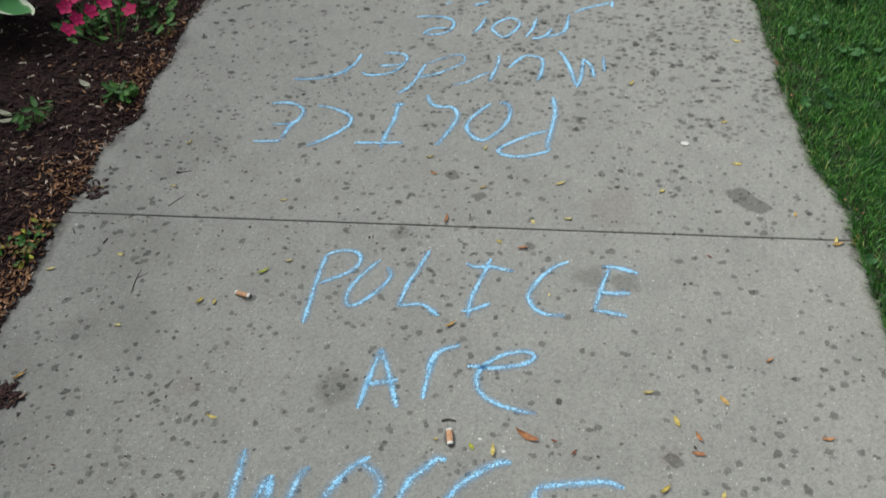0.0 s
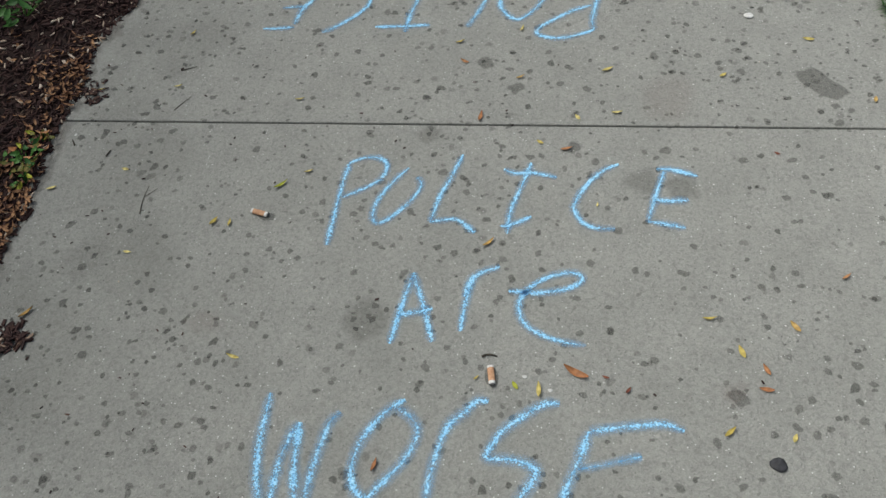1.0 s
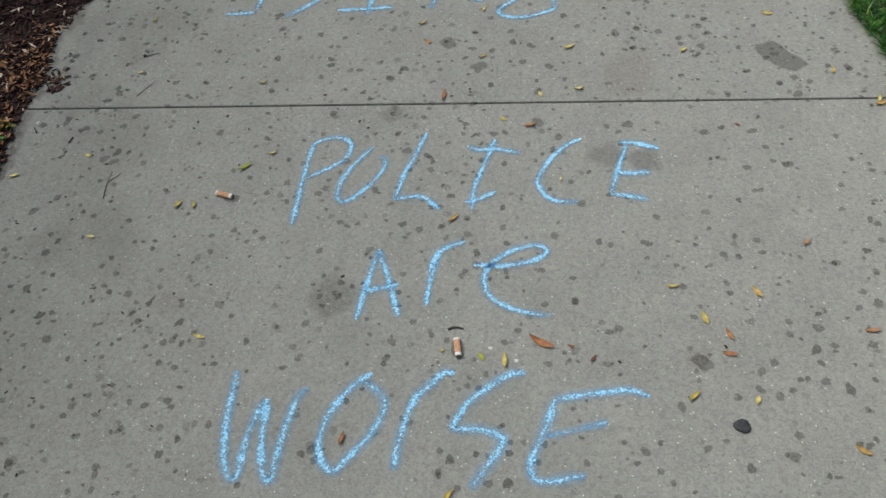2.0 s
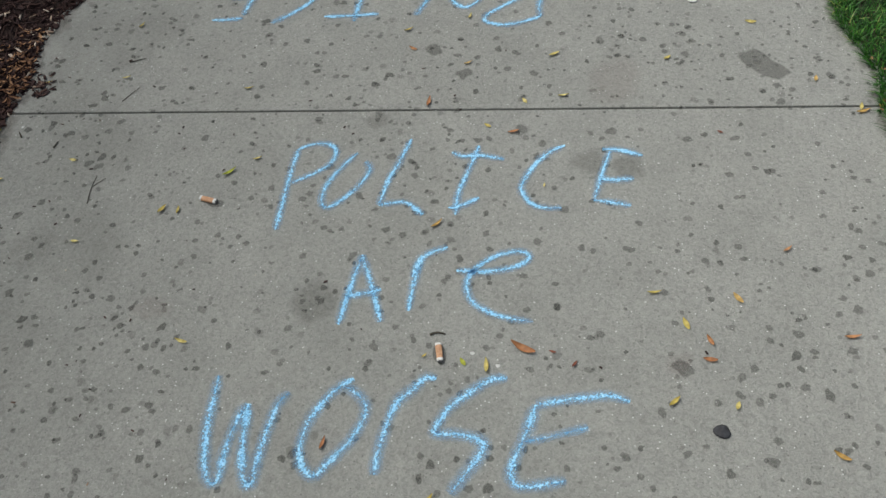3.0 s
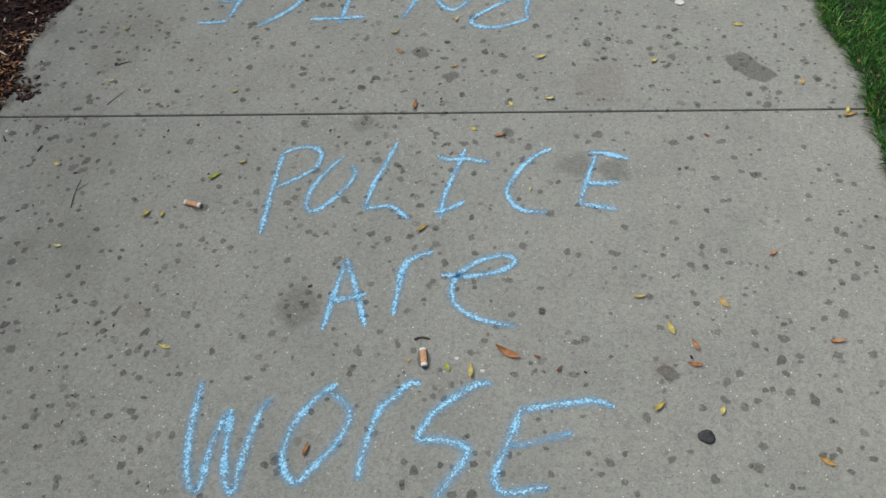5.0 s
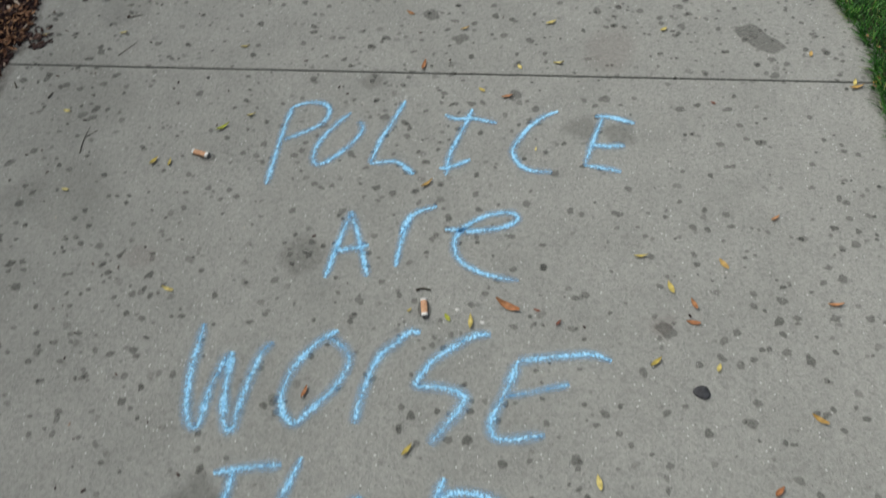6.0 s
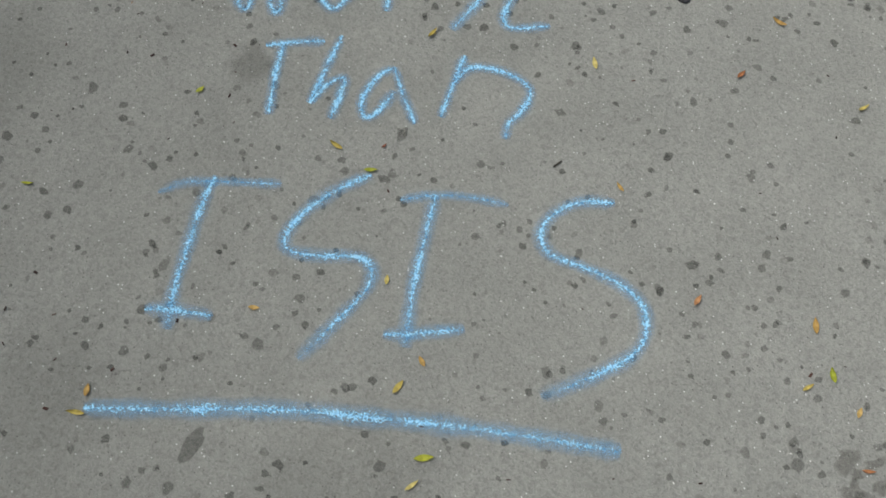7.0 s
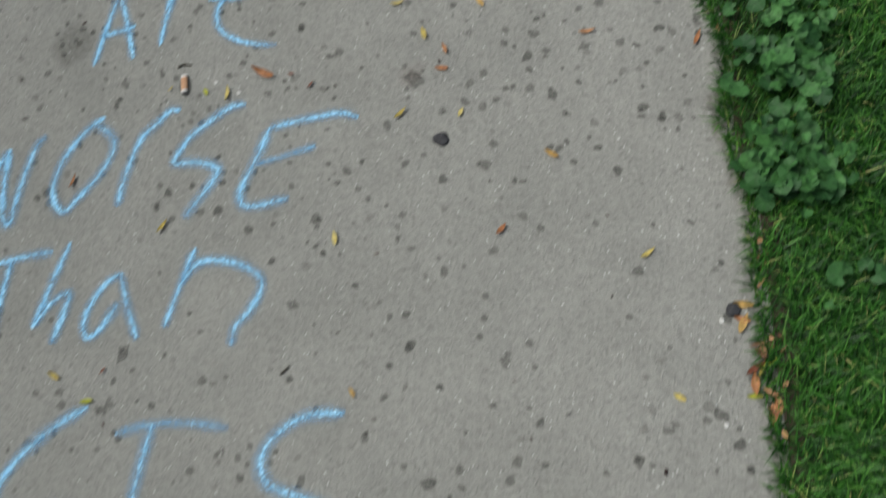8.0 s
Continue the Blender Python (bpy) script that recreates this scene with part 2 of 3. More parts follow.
tagged(bed, "dark brown wood mulch planting bed beside the pavement", "mulch bed", kind="structure")
soil = sheet("lawn_soil", across(lambda y: lawn_edge(y) + 0.010, lambda y: 0.84, 8), YS, lambda x, y: -0.011 + 0.014 * min(1, max(0, 0.84 - x) * 25) + 0.002 * noise.noise((x * 30, y * 30, 5)), SOIL)
tagged(soil, "dark soil rim between lawn and pavement", "soil", kind="structure")
lawn = sheet("lawn", across(lambda y: 0.84, lambda y: 4.5, 60), YS, lambda x, y: -0.010 + 0.006 * noise.noise((x * 12, y * 12, 5)), TURF)
tagged(lawn, "green lawn turf beside the pavement", "lawn", kind="structure")

# unseen wall, added so that sun and sky dim towards the pavement's left
bm = bmesh.new()
bmesh.ops.create_cube(bm, size=1, matrix=Matrix.Translation((-2.7, 0, 1.45)) @ Matrix.Diagonal((0.2, 18.0, 3.1, 1)))
tagged(part("unseen_wall_west", bm, WALL), "unseen plain grey-brown wall, added to block light from the left", "wall", kind="structure")

pavement = tagged(new("pavement"), "grey concrete pavement with a straight cut joint", "pavement", kind="structure")
pavement.matrix_basis = pose(0, -0.012, 0, 0, 0, -0.2)


def slab(y0, y1):
    bm = bmesh.new()
    bmesh.ops.create_cube(bm, size=1, matrix=Matrix.Translation((-0.0185, (y0 + y1) / 2, -0.05)) @ Matrix.Diagonal((1.633, y1 - y0 - 0.0038, 0.1, 1)))
    rim = [e for e in bm.edges if all(v.co.z > -0.01 for v in e.verts)]
    bmesh.ops.bevel(bm, geom=rim, offset=0.003, segments=2, affect="EDGES", profile=0.6)
    part("slab", bm, CONCRETE, pavement)


for k in range(-6, 6):
    slab(k * 1.52, (k + 1) * 1.52)
bm = bmesh.new()
bmesh.ops.create_cube(bm, size=1, matrix=Matrix.Translation((0, 0, -0.066)) @ Matrix.Diagonal((1.5, 18.2, 0.1, 1)))
part("joint_fill", bm, SOIL, pavement, "dark dirt packed in the joint")


# ---- chalk writing ----
def spline(points, step):
    """Even points along a smooth curve through the given ones."""
    p = [Vector(q) for q in points]
    p = [2 * p[0] - p[1], *p, 2 * p[-1] - p[-2]]
    fine = []
    for a, b, c, d in zip(p, p[1:], p[2:], p[3:]):
        for k in range(24):
            t = k / 24
            fine.append(0.5 * (2 * b + (c - a) * t + (2 * a - 5 * b + 4 * c - d) * t * t + (3 * b - a - 3 * c + d) * t ** 3))
    fine.append(p[-2])
    run, out = 0.0, [fine[0]]
    for a, b in zip(fine, fine[1:]):
        run += (b - a).length
        if run >= step:
            out.append(b)
            run = 0.0
    return out + [fine[-1]]


def ribbon(strokes, half, z, thin):
    """Flat bands along the strokes, with v across and u for how lightly the chalk was pressed."""
    verts, faces, uvs = [], [], []
    for s, points in enumerate(strokes):
        line = spline(points, 0.004)
        n = len(line)
        for i, q in enumerate(line):
            way = (line[min(i + 1, n - 1)] - line[max(i - 1, 0)]).normalized()
            side = Vector((-way.y, way.x))
            near_end = min(i, n - 1 - i) / 3
            w = half * min(1.0, 0.55 + 0.45 * near_end) * (1 + 0.28 * noise.noise((q.x * 30, q.y * 30, 7)))
            for e in (-1, 0, 1):
                v = q + side * w * e
                verts.append((v.x, v.y, z + 0.00012 * s))
                uvs.append((thin + (0.07 if thin > 0.05 else 0.16) * max(0.0, i / n - 0.8) / 0.2, 0.5 + 0.5 * e))
            if i:
                k = len(verts) - 6
                faces += [(k, k + 1, k + 4, k + 3), (k + 1, k + 2, k + 5, k + 4)]
    return verts, faces, uvs


def chalk_word(text, half, letters, thin=0.0):
    """Letters as strokes in percent of their box; a ~ marks a stroke drawn lightly."""
    word = tagged(new("chalk_writing"), text, "chalk writing", "chalk writing on the pavement")
    for sign, x, y, wide, high, strokes in letters:
        lines = [([(x + wide * a / 100, y + high * b / 100) for a, b in pairs(s.replace("~", ""))], "~" in s) for s in strokes.split("|")]
        letter = None
        for k, (line, faint) in enumerate(lines):
            verts, faces, uvs = ribbon([line], half * (1.2 if faint else 1.6), 0.0011 + 0.00012 * k, thin + (0.08 if faint else 0))
            stroke = new("stroke" if letter else "letter", raw_mesh("stroke", verts, faces, CHALK, uvs=uvs))
            stroke.parent = letter or word
            letter = letter or stroke


chalk_word('word "POLICE" handwritten in light blue chalk on concrete', 0.0057, (
    ("P", -0.248, -0.286, 0.076, 0.191, "15,94 8,69 4,37 0,0 | 15,94 50,100 83,99 100,90 93,77 67,66 14,53"),
    ("O", -0.182, -0.239, 0.070, 0.122, "67,100 44,82 17,56 0,30 0,9 14,0 41,11 76,35 99,60 100,74 88,83"),
    ("L", -0.089, -0.255, 0.072, 0.170, "59,100 36,69 16,45 0,12 | 0,12 31,15 61,15 100,0"),
    ("I", 0.022, -0.256, 0.088, 0.154, "51,100 45,84 29,54 16,27 14,0 | 1,90 21,84 54,85 100,79 | 0,10 14,11 33,16 55,24"),
    ("C", 0.138, -0.241, 0.072, 0.138, "100,100 60,87 22,61 1,37 0,26 19,7 52,0 86,0"),
    ("E", 0.251, -0.237, 0.084, 0.124, "23,100 53,99 100,88 | 37,96 22,64 10,33 0,9 | 0,9 29,6 68,0 | 13,45 40,44 78,46"),
))
chalk_word('word "Are" handwritten in light blue chalk on concrete', 0.0060, (
    ("A", -0.127, -0.465, 0.061, 0.129, "0,0 14,44 36,100 | 36,100 70,52 100,4 | 6,38 93,49"),
    ("r", -0.027, -0.440, 0.052, 0.120, "0,0 7,36 20,75 | 3,51 32,84 100,100"),
    ("e", 0.040, -0.457, 0.113, 0.128, "0,71 43,70 80,78 96,91 84,100 54,94 25,74 14,51 22,27 44,12 73,3 100,0"),
))
chalk_word('word "WorsE" handwritten in light blue chalk on concrete', 0.0073, (
    ("W", -0.285, -0.716, 0.104, 0.164, "0,100 0,76 0,52 4,28 11,10 21,1 28,5 29,22 32,42 40,63 48,73 | 48,73 49,55 52,30 59,9 67,0 72,6 75,29 80,51 87,73 100,84"),
    ("O", -0.155, -0.701, 0.081, 0.146, "75,100 53,91 24,71 4,46 0,25 7,10 29,0 51,14 81,35 99,57 100,71 85,83 61,91"),
    ("r", -0.053, -0.698, 0.073, 0.146, "100,99 80,100 58,88 28,71 11,43 2,18 0,0"),
    ("S", 0.022, -0.722, 0.095, 0.171, "100,100 74,97 42,84 16,70 0,53 2,49 33,49 59,45 68,40 60,29 43,15 25,0"),
    ("E", 0.122, -0.710, 0.158, 0.132, "100,94 83,100 58,97 21,89 | 21,89 14,62 7,41 1,21 0,10 7,0 25,2 44,7 | ~12,47 29,52 46,58 64,64"),
), 0.02)
chalk_word('word "Than" handwritten in light blue chalk on concrete', 0.0067, (
    ("T", -0.221, -0.892, 0.084, 0.132, "0,88 47,95 100,100 | 30,92 24,50 23,0"),
    ("h", -0.147, -0.891, 0.045, 0.143, "75,100 38,60 0,16 | 0,16 50,40 100,49 96,34 72,0"),
    ("a", -0.073, -0.889, 0.077, 0.093, "53,100 24,81 0,40 6,6 30,16 57,56 | 53,100 73,51 100,0"),
    ("n", 0.039, -0.903, 0.126, 0.137, "23,100 12,63 0,21 | 12,63 30,84 62,84 91,72 100,57 89,33 76,18 74,0"),
), 0.01)
chalk_word('word "ISIS" handwritten in large light blue chalk letters', 0.0080, (
    ("I", -0.330, -1.217, 0.161, 0.222, "~0,86 27,95 100,98 | 44,100 37,79 32,50 28,25 28,0 | 8,11 30,12 62,10"),
    ("S", -0.153, -1.243, 0.116, 0.268, "90,100 55,91 19,77 0,63 5,55 38,53 82,54 100,49 98,38 70,21 32,0"),
    ("I", -0.013, -1.218, 0.153, 0.219, "~4,95 35,100 70,100 100,97 | 35,100 28,70 21,34 19,0 | 0,7 19,8 42,11 67,14"),
    ("S", 0.184, -1.269, 0.138, 0.279, "73,100 39,99 12,91 0,80 10,70 39,65 74,58 98,47 100,33 86,22 50,11 4,0"),
), 0.05)
chalk_word('long light blue chalk underline drawn on concrete', 0.0100, (
    ("line", -0.366, -1.330, 0.654, 0.021, "0,27 16,57 36,100 54,92 72,71 87,36 100,0"),
), 0.06)
chalk_word('upside-down word "POLICE" in light blue chalk on concrete', 0.0064, (
    ("P", 0.070, 0.219, 0.120, 0.233, "96,100 100,75 94,48 86,23 88,10 | 88,10 64,4 38,0 14,1 0,6 5,14 30,25 57,35 85,42"),
    ("O", -0.002, 0.275, 0.093, 0.148, "52,97 26,75 3,48 0,28 18,7 41,0 71,20 94,51 100,79 90,98 71,100"),
    ("L", -0.099, 0.252, 0.073, 0.196, "0,100 12,84 39,76 81,75 100,61 93,42 69,17 50,0"),
    ("I", -0.239, 0.237, 0.105, 0.176, "75,100 71,59 61,30 56,0 | 0,9 50,10 100,12 | 60,94 88,97"),
    ("C", -0.344, 0.237, 0.085, 0.156, "0,100 45,94 84,80 100,68 93,49 65,28 32,11 4,0"),
    ("E", -0.459, 0.248, 0.087, 0.154, "10,97 54,100 87,91 100,79 97,61 78,39 68,9 | ~31,42 79,45 | 0,0 38,1 70,3"),
))
chalk_word('upside-down word "Murder" in light blue chalk on concrete', 0.0058, (
    ("M", 0.202, 0.497, 0.105, 0.161, "0,100 18,67 37,0 | 37,0 48,31 55,79 | 55,79 71,58 76,27 | ~100,86 100,43"),
    ("u", 0.082, 0.522, 0.080, 0.111, "0,47 21,75 49,100 83,97 100,81 97,34 86,0"),
    ("r", -0.046, 0.492, 0.103, 0.143, "100,100 100,75 93,48 83,15 | ~82,44 57,29 33,11 0,0"),
    ("d", -0.169, 0.448, 0.142, 0.181, "72,59 50,48 31,43 | 37,75 27,42 16,18 0,0 | ~37,75 64,91 82,100 99,99 100,82 72,59"),
    ("e", -0.263, 0.530, 0.099, 0.103, "37,40 89,50 100,72 88,97 41,100 | 97,55 75,16 40,0 9,1 0,13"),
    ("r", -0.420, 0.503, 0.144, 0.123, "100,100 92,60 74,28 54,13 31,3 0,0 | ~87,56 79,23"),
))
chalk_word('upside-down word "more" in light blue chalk on concrete', 0.0058, (
    ("m", 0.120, 0.716, 0.109, 0.125, "25,86 16,42 0,7 | 15,0 43,12 60,43 | 47,9 77,21 92,44 100,100"),
    ("o", 0.036, 0.723, 0.068, 0.098, "96,91 57,100 16,73 0,43 19,14 47,0 80,30 100,65 96,91"),
    ("r", -0.012, 0.739, 0.029, 0.080, "100,100 58,43 0,0"),
    ("e", -0.162, 0.729, 0.100, 0.095, "0,95 44,100 83,91 100,60 88,18 57,0 25,3 | 25,3 49,32 82,36"),
))
chalk_word('upside-down light blue chalk strokes on concrete', 0.0054, (
    ("T", 0.244, 0.857, 0.100, 0.069, "0,0 25,31 65,63 95,87 | 100,100 98,50"),
    ("c", -0.090, 0.886, 0.113, 0.026, "0,23 12,87 | 64,0 100,100"),
))


# ---- stains on the concrete ----
def blot(cx, cy, r, stretch=1.0, turn=0.0, rough=0.3, seed=0, z=0.0004, n=11):
    """An uneven flat patch: middle, inner ring, outer ring."""
    verts, uvs, faces = [(cx, cy, z)], [(1, 0)], []
    c, s = math.cos(turn), math.sin(turn)
    for ring, soft in ((0.6, 1.0), (1.0, 0.0)):
        for k in range(n):
            a = 2 * math.pi * k / n
            rr = r * ring * (1 + rough * noise.noise((math.cos(a) * 1.3 + seed * 3.1, math.sin(a) * 1.3, seed)))
            u, v = rr * math.cos(a) * stretch, rr * math.sin(a)
            verts.append((cx + u * c - v * s, cy + u * s + v * c, z))
            uvs.append((soft, 0))
    for k in range(n):
        j = (k + 1) % n
        faces += [(0, 1 + k, 1 + j), (1 + k, 1 + n + k, 1 + n + j, 1 + j)]
    return verts, faces, uvs


def joined(blots):
    verts, faces, uvs = [], [], []
    for v, f, u in blots:
        k = len(verts)
        verts += v
        uvs += u
        faces += [tuple(i + k for i in q) for q in f]
    return verts, faces, uvs


def stain(kind, material, label, *args, **more):
    v, f, u = blot(*args, **more)
    return tagged(new(kind, raw_mesh(kind, v, f, material, uvs=u)), label, "stain")


rng = random.Random(11)
spots = []
while len(spots) < 4700:
    x, y = rng.uniform(-0.75, 0.76), rng.uniform(-1.7, 1.6)
    dense = 0.55 + 0.5 * noise.noise((x * 3, y * 3, 2)) + (0.25 * min(1, max(0, y - 0.25) * 3) * min(1, max(0, x + 0.15) * 4)) + 0.22 * min(1, max(0, y + 0.10) * 5) - (0.19 if y < -0.75 else 0)
    if rng.random() > dense:
        continue
    r = min(0.0072, 0.0027 * math.exp(rng.gauss(0, 0.45)) + 0.001)
    spots.append(blot(x, y, r * (1.0 + 0.35 * min(1, max(0, y - 0.2) * 2)), rng.uniform(1, 1.5), rng.uniform(0, 3.1), 0.7, len(spots), 0.0003 + 0.00006 * (len(spots) % 6), 9))
v, f, u = joined(spots)
tagged(new("dark_spots", raw_mesh("dark_spots", v, f, SPOT, uvs=u)), "many small dark drip spots scattered over the concrete", "stain", kind="stuff")

spots = []
for k in range(1700):
    x, y = rng.uniform(-0.15, 0.74), rng.uniform(0.32, 1.5)
    if rng.random() < (x + 0.35) * 1.1:
        spots.append(blot(x, y, rng.uniform(0.004, 0.0085), rng.uniform(1, 1.6), rng.uniform(-0.5, 0.5), 0.7, k, 0.0003 + 0.00006 * (k % 6), 9))
v, f, u = joined(spots)
tagged(new("dark_spots", raw_mesh("dark_spots", v, f, FAINT_SPOT, uvs=u)), "dense damp spots on the far slab of concrete", "stain", kind="stuff")
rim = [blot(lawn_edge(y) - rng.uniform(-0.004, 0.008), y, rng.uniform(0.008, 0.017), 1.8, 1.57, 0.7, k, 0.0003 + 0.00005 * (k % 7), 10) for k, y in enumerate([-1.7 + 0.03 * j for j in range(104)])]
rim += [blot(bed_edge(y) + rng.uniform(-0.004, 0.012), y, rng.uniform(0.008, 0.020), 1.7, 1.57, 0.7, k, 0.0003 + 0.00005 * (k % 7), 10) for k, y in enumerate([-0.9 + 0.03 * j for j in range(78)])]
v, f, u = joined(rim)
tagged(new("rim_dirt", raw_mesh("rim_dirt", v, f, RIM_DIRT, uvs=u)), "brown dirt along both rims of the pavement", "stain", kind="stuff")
stain("wet_smear", SMEAR, "long grey damp smear on the concrete", 0.563, 0.094, 0.027, 1.8, -0.92, 0.5, 5, 0.0008, 18)
for x, y, r, seed in ((-0.168, -0.425, 0.040, 1), (-0.236, -0.808, 0.036, 2), (-0.108, -0.038, 0.024, 3), (0.248, -0.141, 0.034, 4), (0.307, -0.154, 0.030, 9)):
    stain("soft_stain", SOFT_STAIN, "soft round dark stain on the concrete", x, y, r, 1.1, 0.4, 0.5, seed, 0.0009, 16)
def marks(text):
    """Larger drip marks: places and radii in millimetres."""
    for q in text.split():
        x, y, r = (float(v) / 1000 for v in q.split(","))
        stain("drip_mark", SPOT, "dark drip mark on the concrete", x, y, r, rng.uniform(1.0, 1.3), rng.uniform(0, 3), 0.6, rng.uniform(0, 50), 0.0009, 12)["group"] = "drip marks on the pavement"


marks("-576,-265,5.7 -404,-78,7.1 -377,-268,5.6 -338,-296,5.9 -372,-307,5.5 -290,-313,5.9 -368,-339,5.8 -334,-184,5.8 -299,-218,5.7 -269,-196,6.7 -263,-237,5.6 -327,53,6.4 -632,-340,7.3 129,136,7.5 114,92,7.9 58,125,6.4 161,79,7.3 214,189,6.5 27,178,6.6 23,131,6.4 93,178,6.5 -212,-33,7.1 18,-65,6.4 28,-16,6.6 173,-99,7.2 84,-86,5.9 -76,-126,8.7 -214,-221,6.6 -172,-281,5.9 -46,-296,6.3")
marks("83,-293,6.7 27,-275,5.9 204,-245,7.7 -38,-143,5.3 190,-199,5.1 281,168,9.6 432,181,6.9 393,149,6.3 359,169,7.5 312,125,6.8 447,162,7.4 459,2,5.9 576,38,8.0 600,27,6.9 575,-2,7.8 486,-90,6.6 502,-127,6.0 317,-274,5.7 244,-328,5.2 482,-220,5.4 459,-321,6.0 603,-211,5.3 677,-187,5.4 639,-321,5.5 408,-348,5.5 343,-405,5.8 248,-479,6.4 233,-485,5.2 352,-459,5.2 481,-466,4.8")
marks("479,-488,4.7 518,-476,6.7 534,-505,5.0 585,-504,7.7 638,-370,7.0 607,-434,8.0 450,-533,6.1 425,-575,6.8 467,-575,5.2 512,-561,7.1 320,-601,6.7 268,-666,6.5 257,-683,4.7 372,-650,4.3 463,-642,6.8 23,-385,5.6 -44,-469,5.4 -16,-491,4.9 -77,-529,6.0 144,-438,5.4 187,-432,5.4 140,-376,6.0 106,-483,5.7 87,-503,5.2 148,-537,5.1 38,-573,4.7 97,-657,4.8 5,-670,4.8 69,-715,6.1 29,-722,4.6")
marks("193,-684,5.8 -478,-420,6.1 -513,-476,5.1 -579,-500,7.6 -402,-506,6.2 -376,-548,5.3 -367,-610,4.7 -309,-636,5.4 -428,-644,5.4 -489,-594,4.8 -471,-624,4.7 -447,-701,5.6 -475,-736,5.2 -444,-733,4.8 -249,-744,5.8 -199,-472,5.8 -157,-686,6.7 -403,-894,5.8 -520,-922,5.8 -549,-958,8.6 -467,-1071,7.2 -124,-956,4.6 -92,-955,5.5 230,-734,7.0 453,-671,8.0 346,-735,4.9 208,-851,7.1 99,-945,6.0 451,-878,4.6 453,-850,4.6")
marks("506,-912,5.0 310,-1021,5.7 98,-1056,5.7 156,-1041,4.8 623,-884,4.5 -332,-1249,6.6 -168,-1227,8.2 -187,-1218,5.0 -132,-1133,6.0 -388,-1212,4.6 -282,-1393,4.6 -297,-1408,6.1 -248,-1412,6.8 -54,-1275,6.0 -51,-1151,4.6 481,-1071,5.9 423,-1059,5.1 343,-1117,5.4 477,-1153,4.5 591,-1098,6.6 542,-1220,4.3 464,-1278,5.0 465,-1298,4.2 266,-1295,6.5 196,-1266,5.5 215,-1233,4.4 199,-1239,4.8 503,-1303,6.8 505,-1331,8.9 340,-1287,4.6")
marks("346,-1357,4.8 509,-1318,4.5")
for x, y, r, seed in ((-0.021, 0.148, 0.015, 1), (0.036, 0.080, 0.014, 2), (0.138, -0.064, 0.011, 3), (0.287, -0.071, 0.010, 4), (0.355, -0.533, 0.013, 5)):
    stain("dark_blotch", SPOT, "dark round spot on the concrete", x, y, r, 1.25, seed * 1.7, 0.55, seed, 0.0010, 14)
for x, y, r, stretch, turn, seed in ((0.566, -1.323, 0.012, 1.9, 0.6, 1), (0.571, -1.358, 0.014, 1.3, 0.2, 2), (0.587, -1.369, 0.011, 1.7, -0.5, 3), (0.577, -1.338, 0.009, 1.3, 1.2, 4), (0.602, -1.322, 0.007, 2.2, 0.3, 5), (0.655, -1.342, 0.008, 2.0, 0.4, 6), (0.619, -1.348, 0.007, 2.4, 0.1, 7), (0.604, -1.351, 0.008, 1.6, 0.5, 8), (0.503, -1.395, 0.018, 1.7, 1.5, 9)):
    stain("dark_blotch", BLOTCH, "uneven brown-grey blotch on the concrete", x, y, r, stretch, turn, 0.8, seed, 0.0010, 18)
# dirt by the mulch; the wide patches also paint soft shade into the concrete
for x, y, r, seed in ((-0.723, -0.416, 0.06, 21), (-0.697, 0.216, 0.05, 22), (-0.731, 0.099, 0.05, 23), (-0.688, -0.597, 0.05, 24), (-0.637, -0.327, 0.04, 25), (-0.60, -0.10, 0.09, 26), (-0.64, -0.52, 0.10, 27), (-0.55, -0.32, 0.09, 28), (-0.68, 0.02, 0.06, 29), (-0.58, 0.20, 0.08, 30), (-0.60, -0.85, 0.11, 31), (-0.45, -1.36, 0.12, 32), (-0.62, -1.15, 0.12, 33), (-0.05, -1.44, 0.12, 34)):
    stain("dirt_shade_patch", DIRT_SHADE, "faint grey patch on the concrete, part dirt, part painted shade", x, y, r, 1.4, 1.4, 0.7, seed, 0.0008, 18)
stain("dark_streak", SMEAR, "short dark streak on the concrete", -0.228, -1.359, 0.011, 2.4, 1.1, 0.5, 3, 0.0010, 14)
for x, y, r, seed in ((0.301, 0.055, 0.05, 1), (-0.410, -0.437, 0.025, 3), (0.351, -0.525, 0.02, 4)):
    stain("rusty_tint", RUST, "faint reddish tint on the concrete", x, y, r, 1.5, seed, 0.5, seed, 0.0012, 16)


# ---- fallen leaves, litter and small things on the pavement ----
def leaf_mesh(name, length, wide, cup, curl, material, round_=False, uv=False):
    """A pointed leaf with a folded midrib, curled along its length, with thickness."""
    n, verts, uvs, faces = 8, [], [], []
    for i in range(n + 1):
        t = i / n
        w = wide / 2 * (math.sin(math.pi * min(1, t * 0.97 + 0.02)) ** (0.55 if round_ else 0.8)) * (1 - 0.25 * t)
        w = max(w, wide * 0.03)
        z0 = curl * length * (4 * (t - 0.5) ** 2 - 0.15) + 0.0006
        for e in (-1, -0.5, 0, 0.5, 1):
            verts.append((w * e, (t - 0.5) * length, max(0.0003, z0 + cup * abs(e) ** 1.4 * wide * (0.8 + 0.3 * e))))
            uvs.append((max(abs(e), 2 * t - 1.05), t))
    for i in range(n):
        for k in range(4):
            a = i * 5 + k
            faces.append((a, a + 1, a + 6, a + 5))
    return raw_mesh(name, verts, faces, material, True, uvs)


LEAF_SHAPES = ((0.020, 0.0078, 0.22, 0.06), (0.018, 0.0074, 0.34, 0.10), (0.022, 0.0066, 0.28, 0.15), (0.015, 0.0074, 0.18, 0.05), (0.019, 0.0062, 0.40, 0.12))


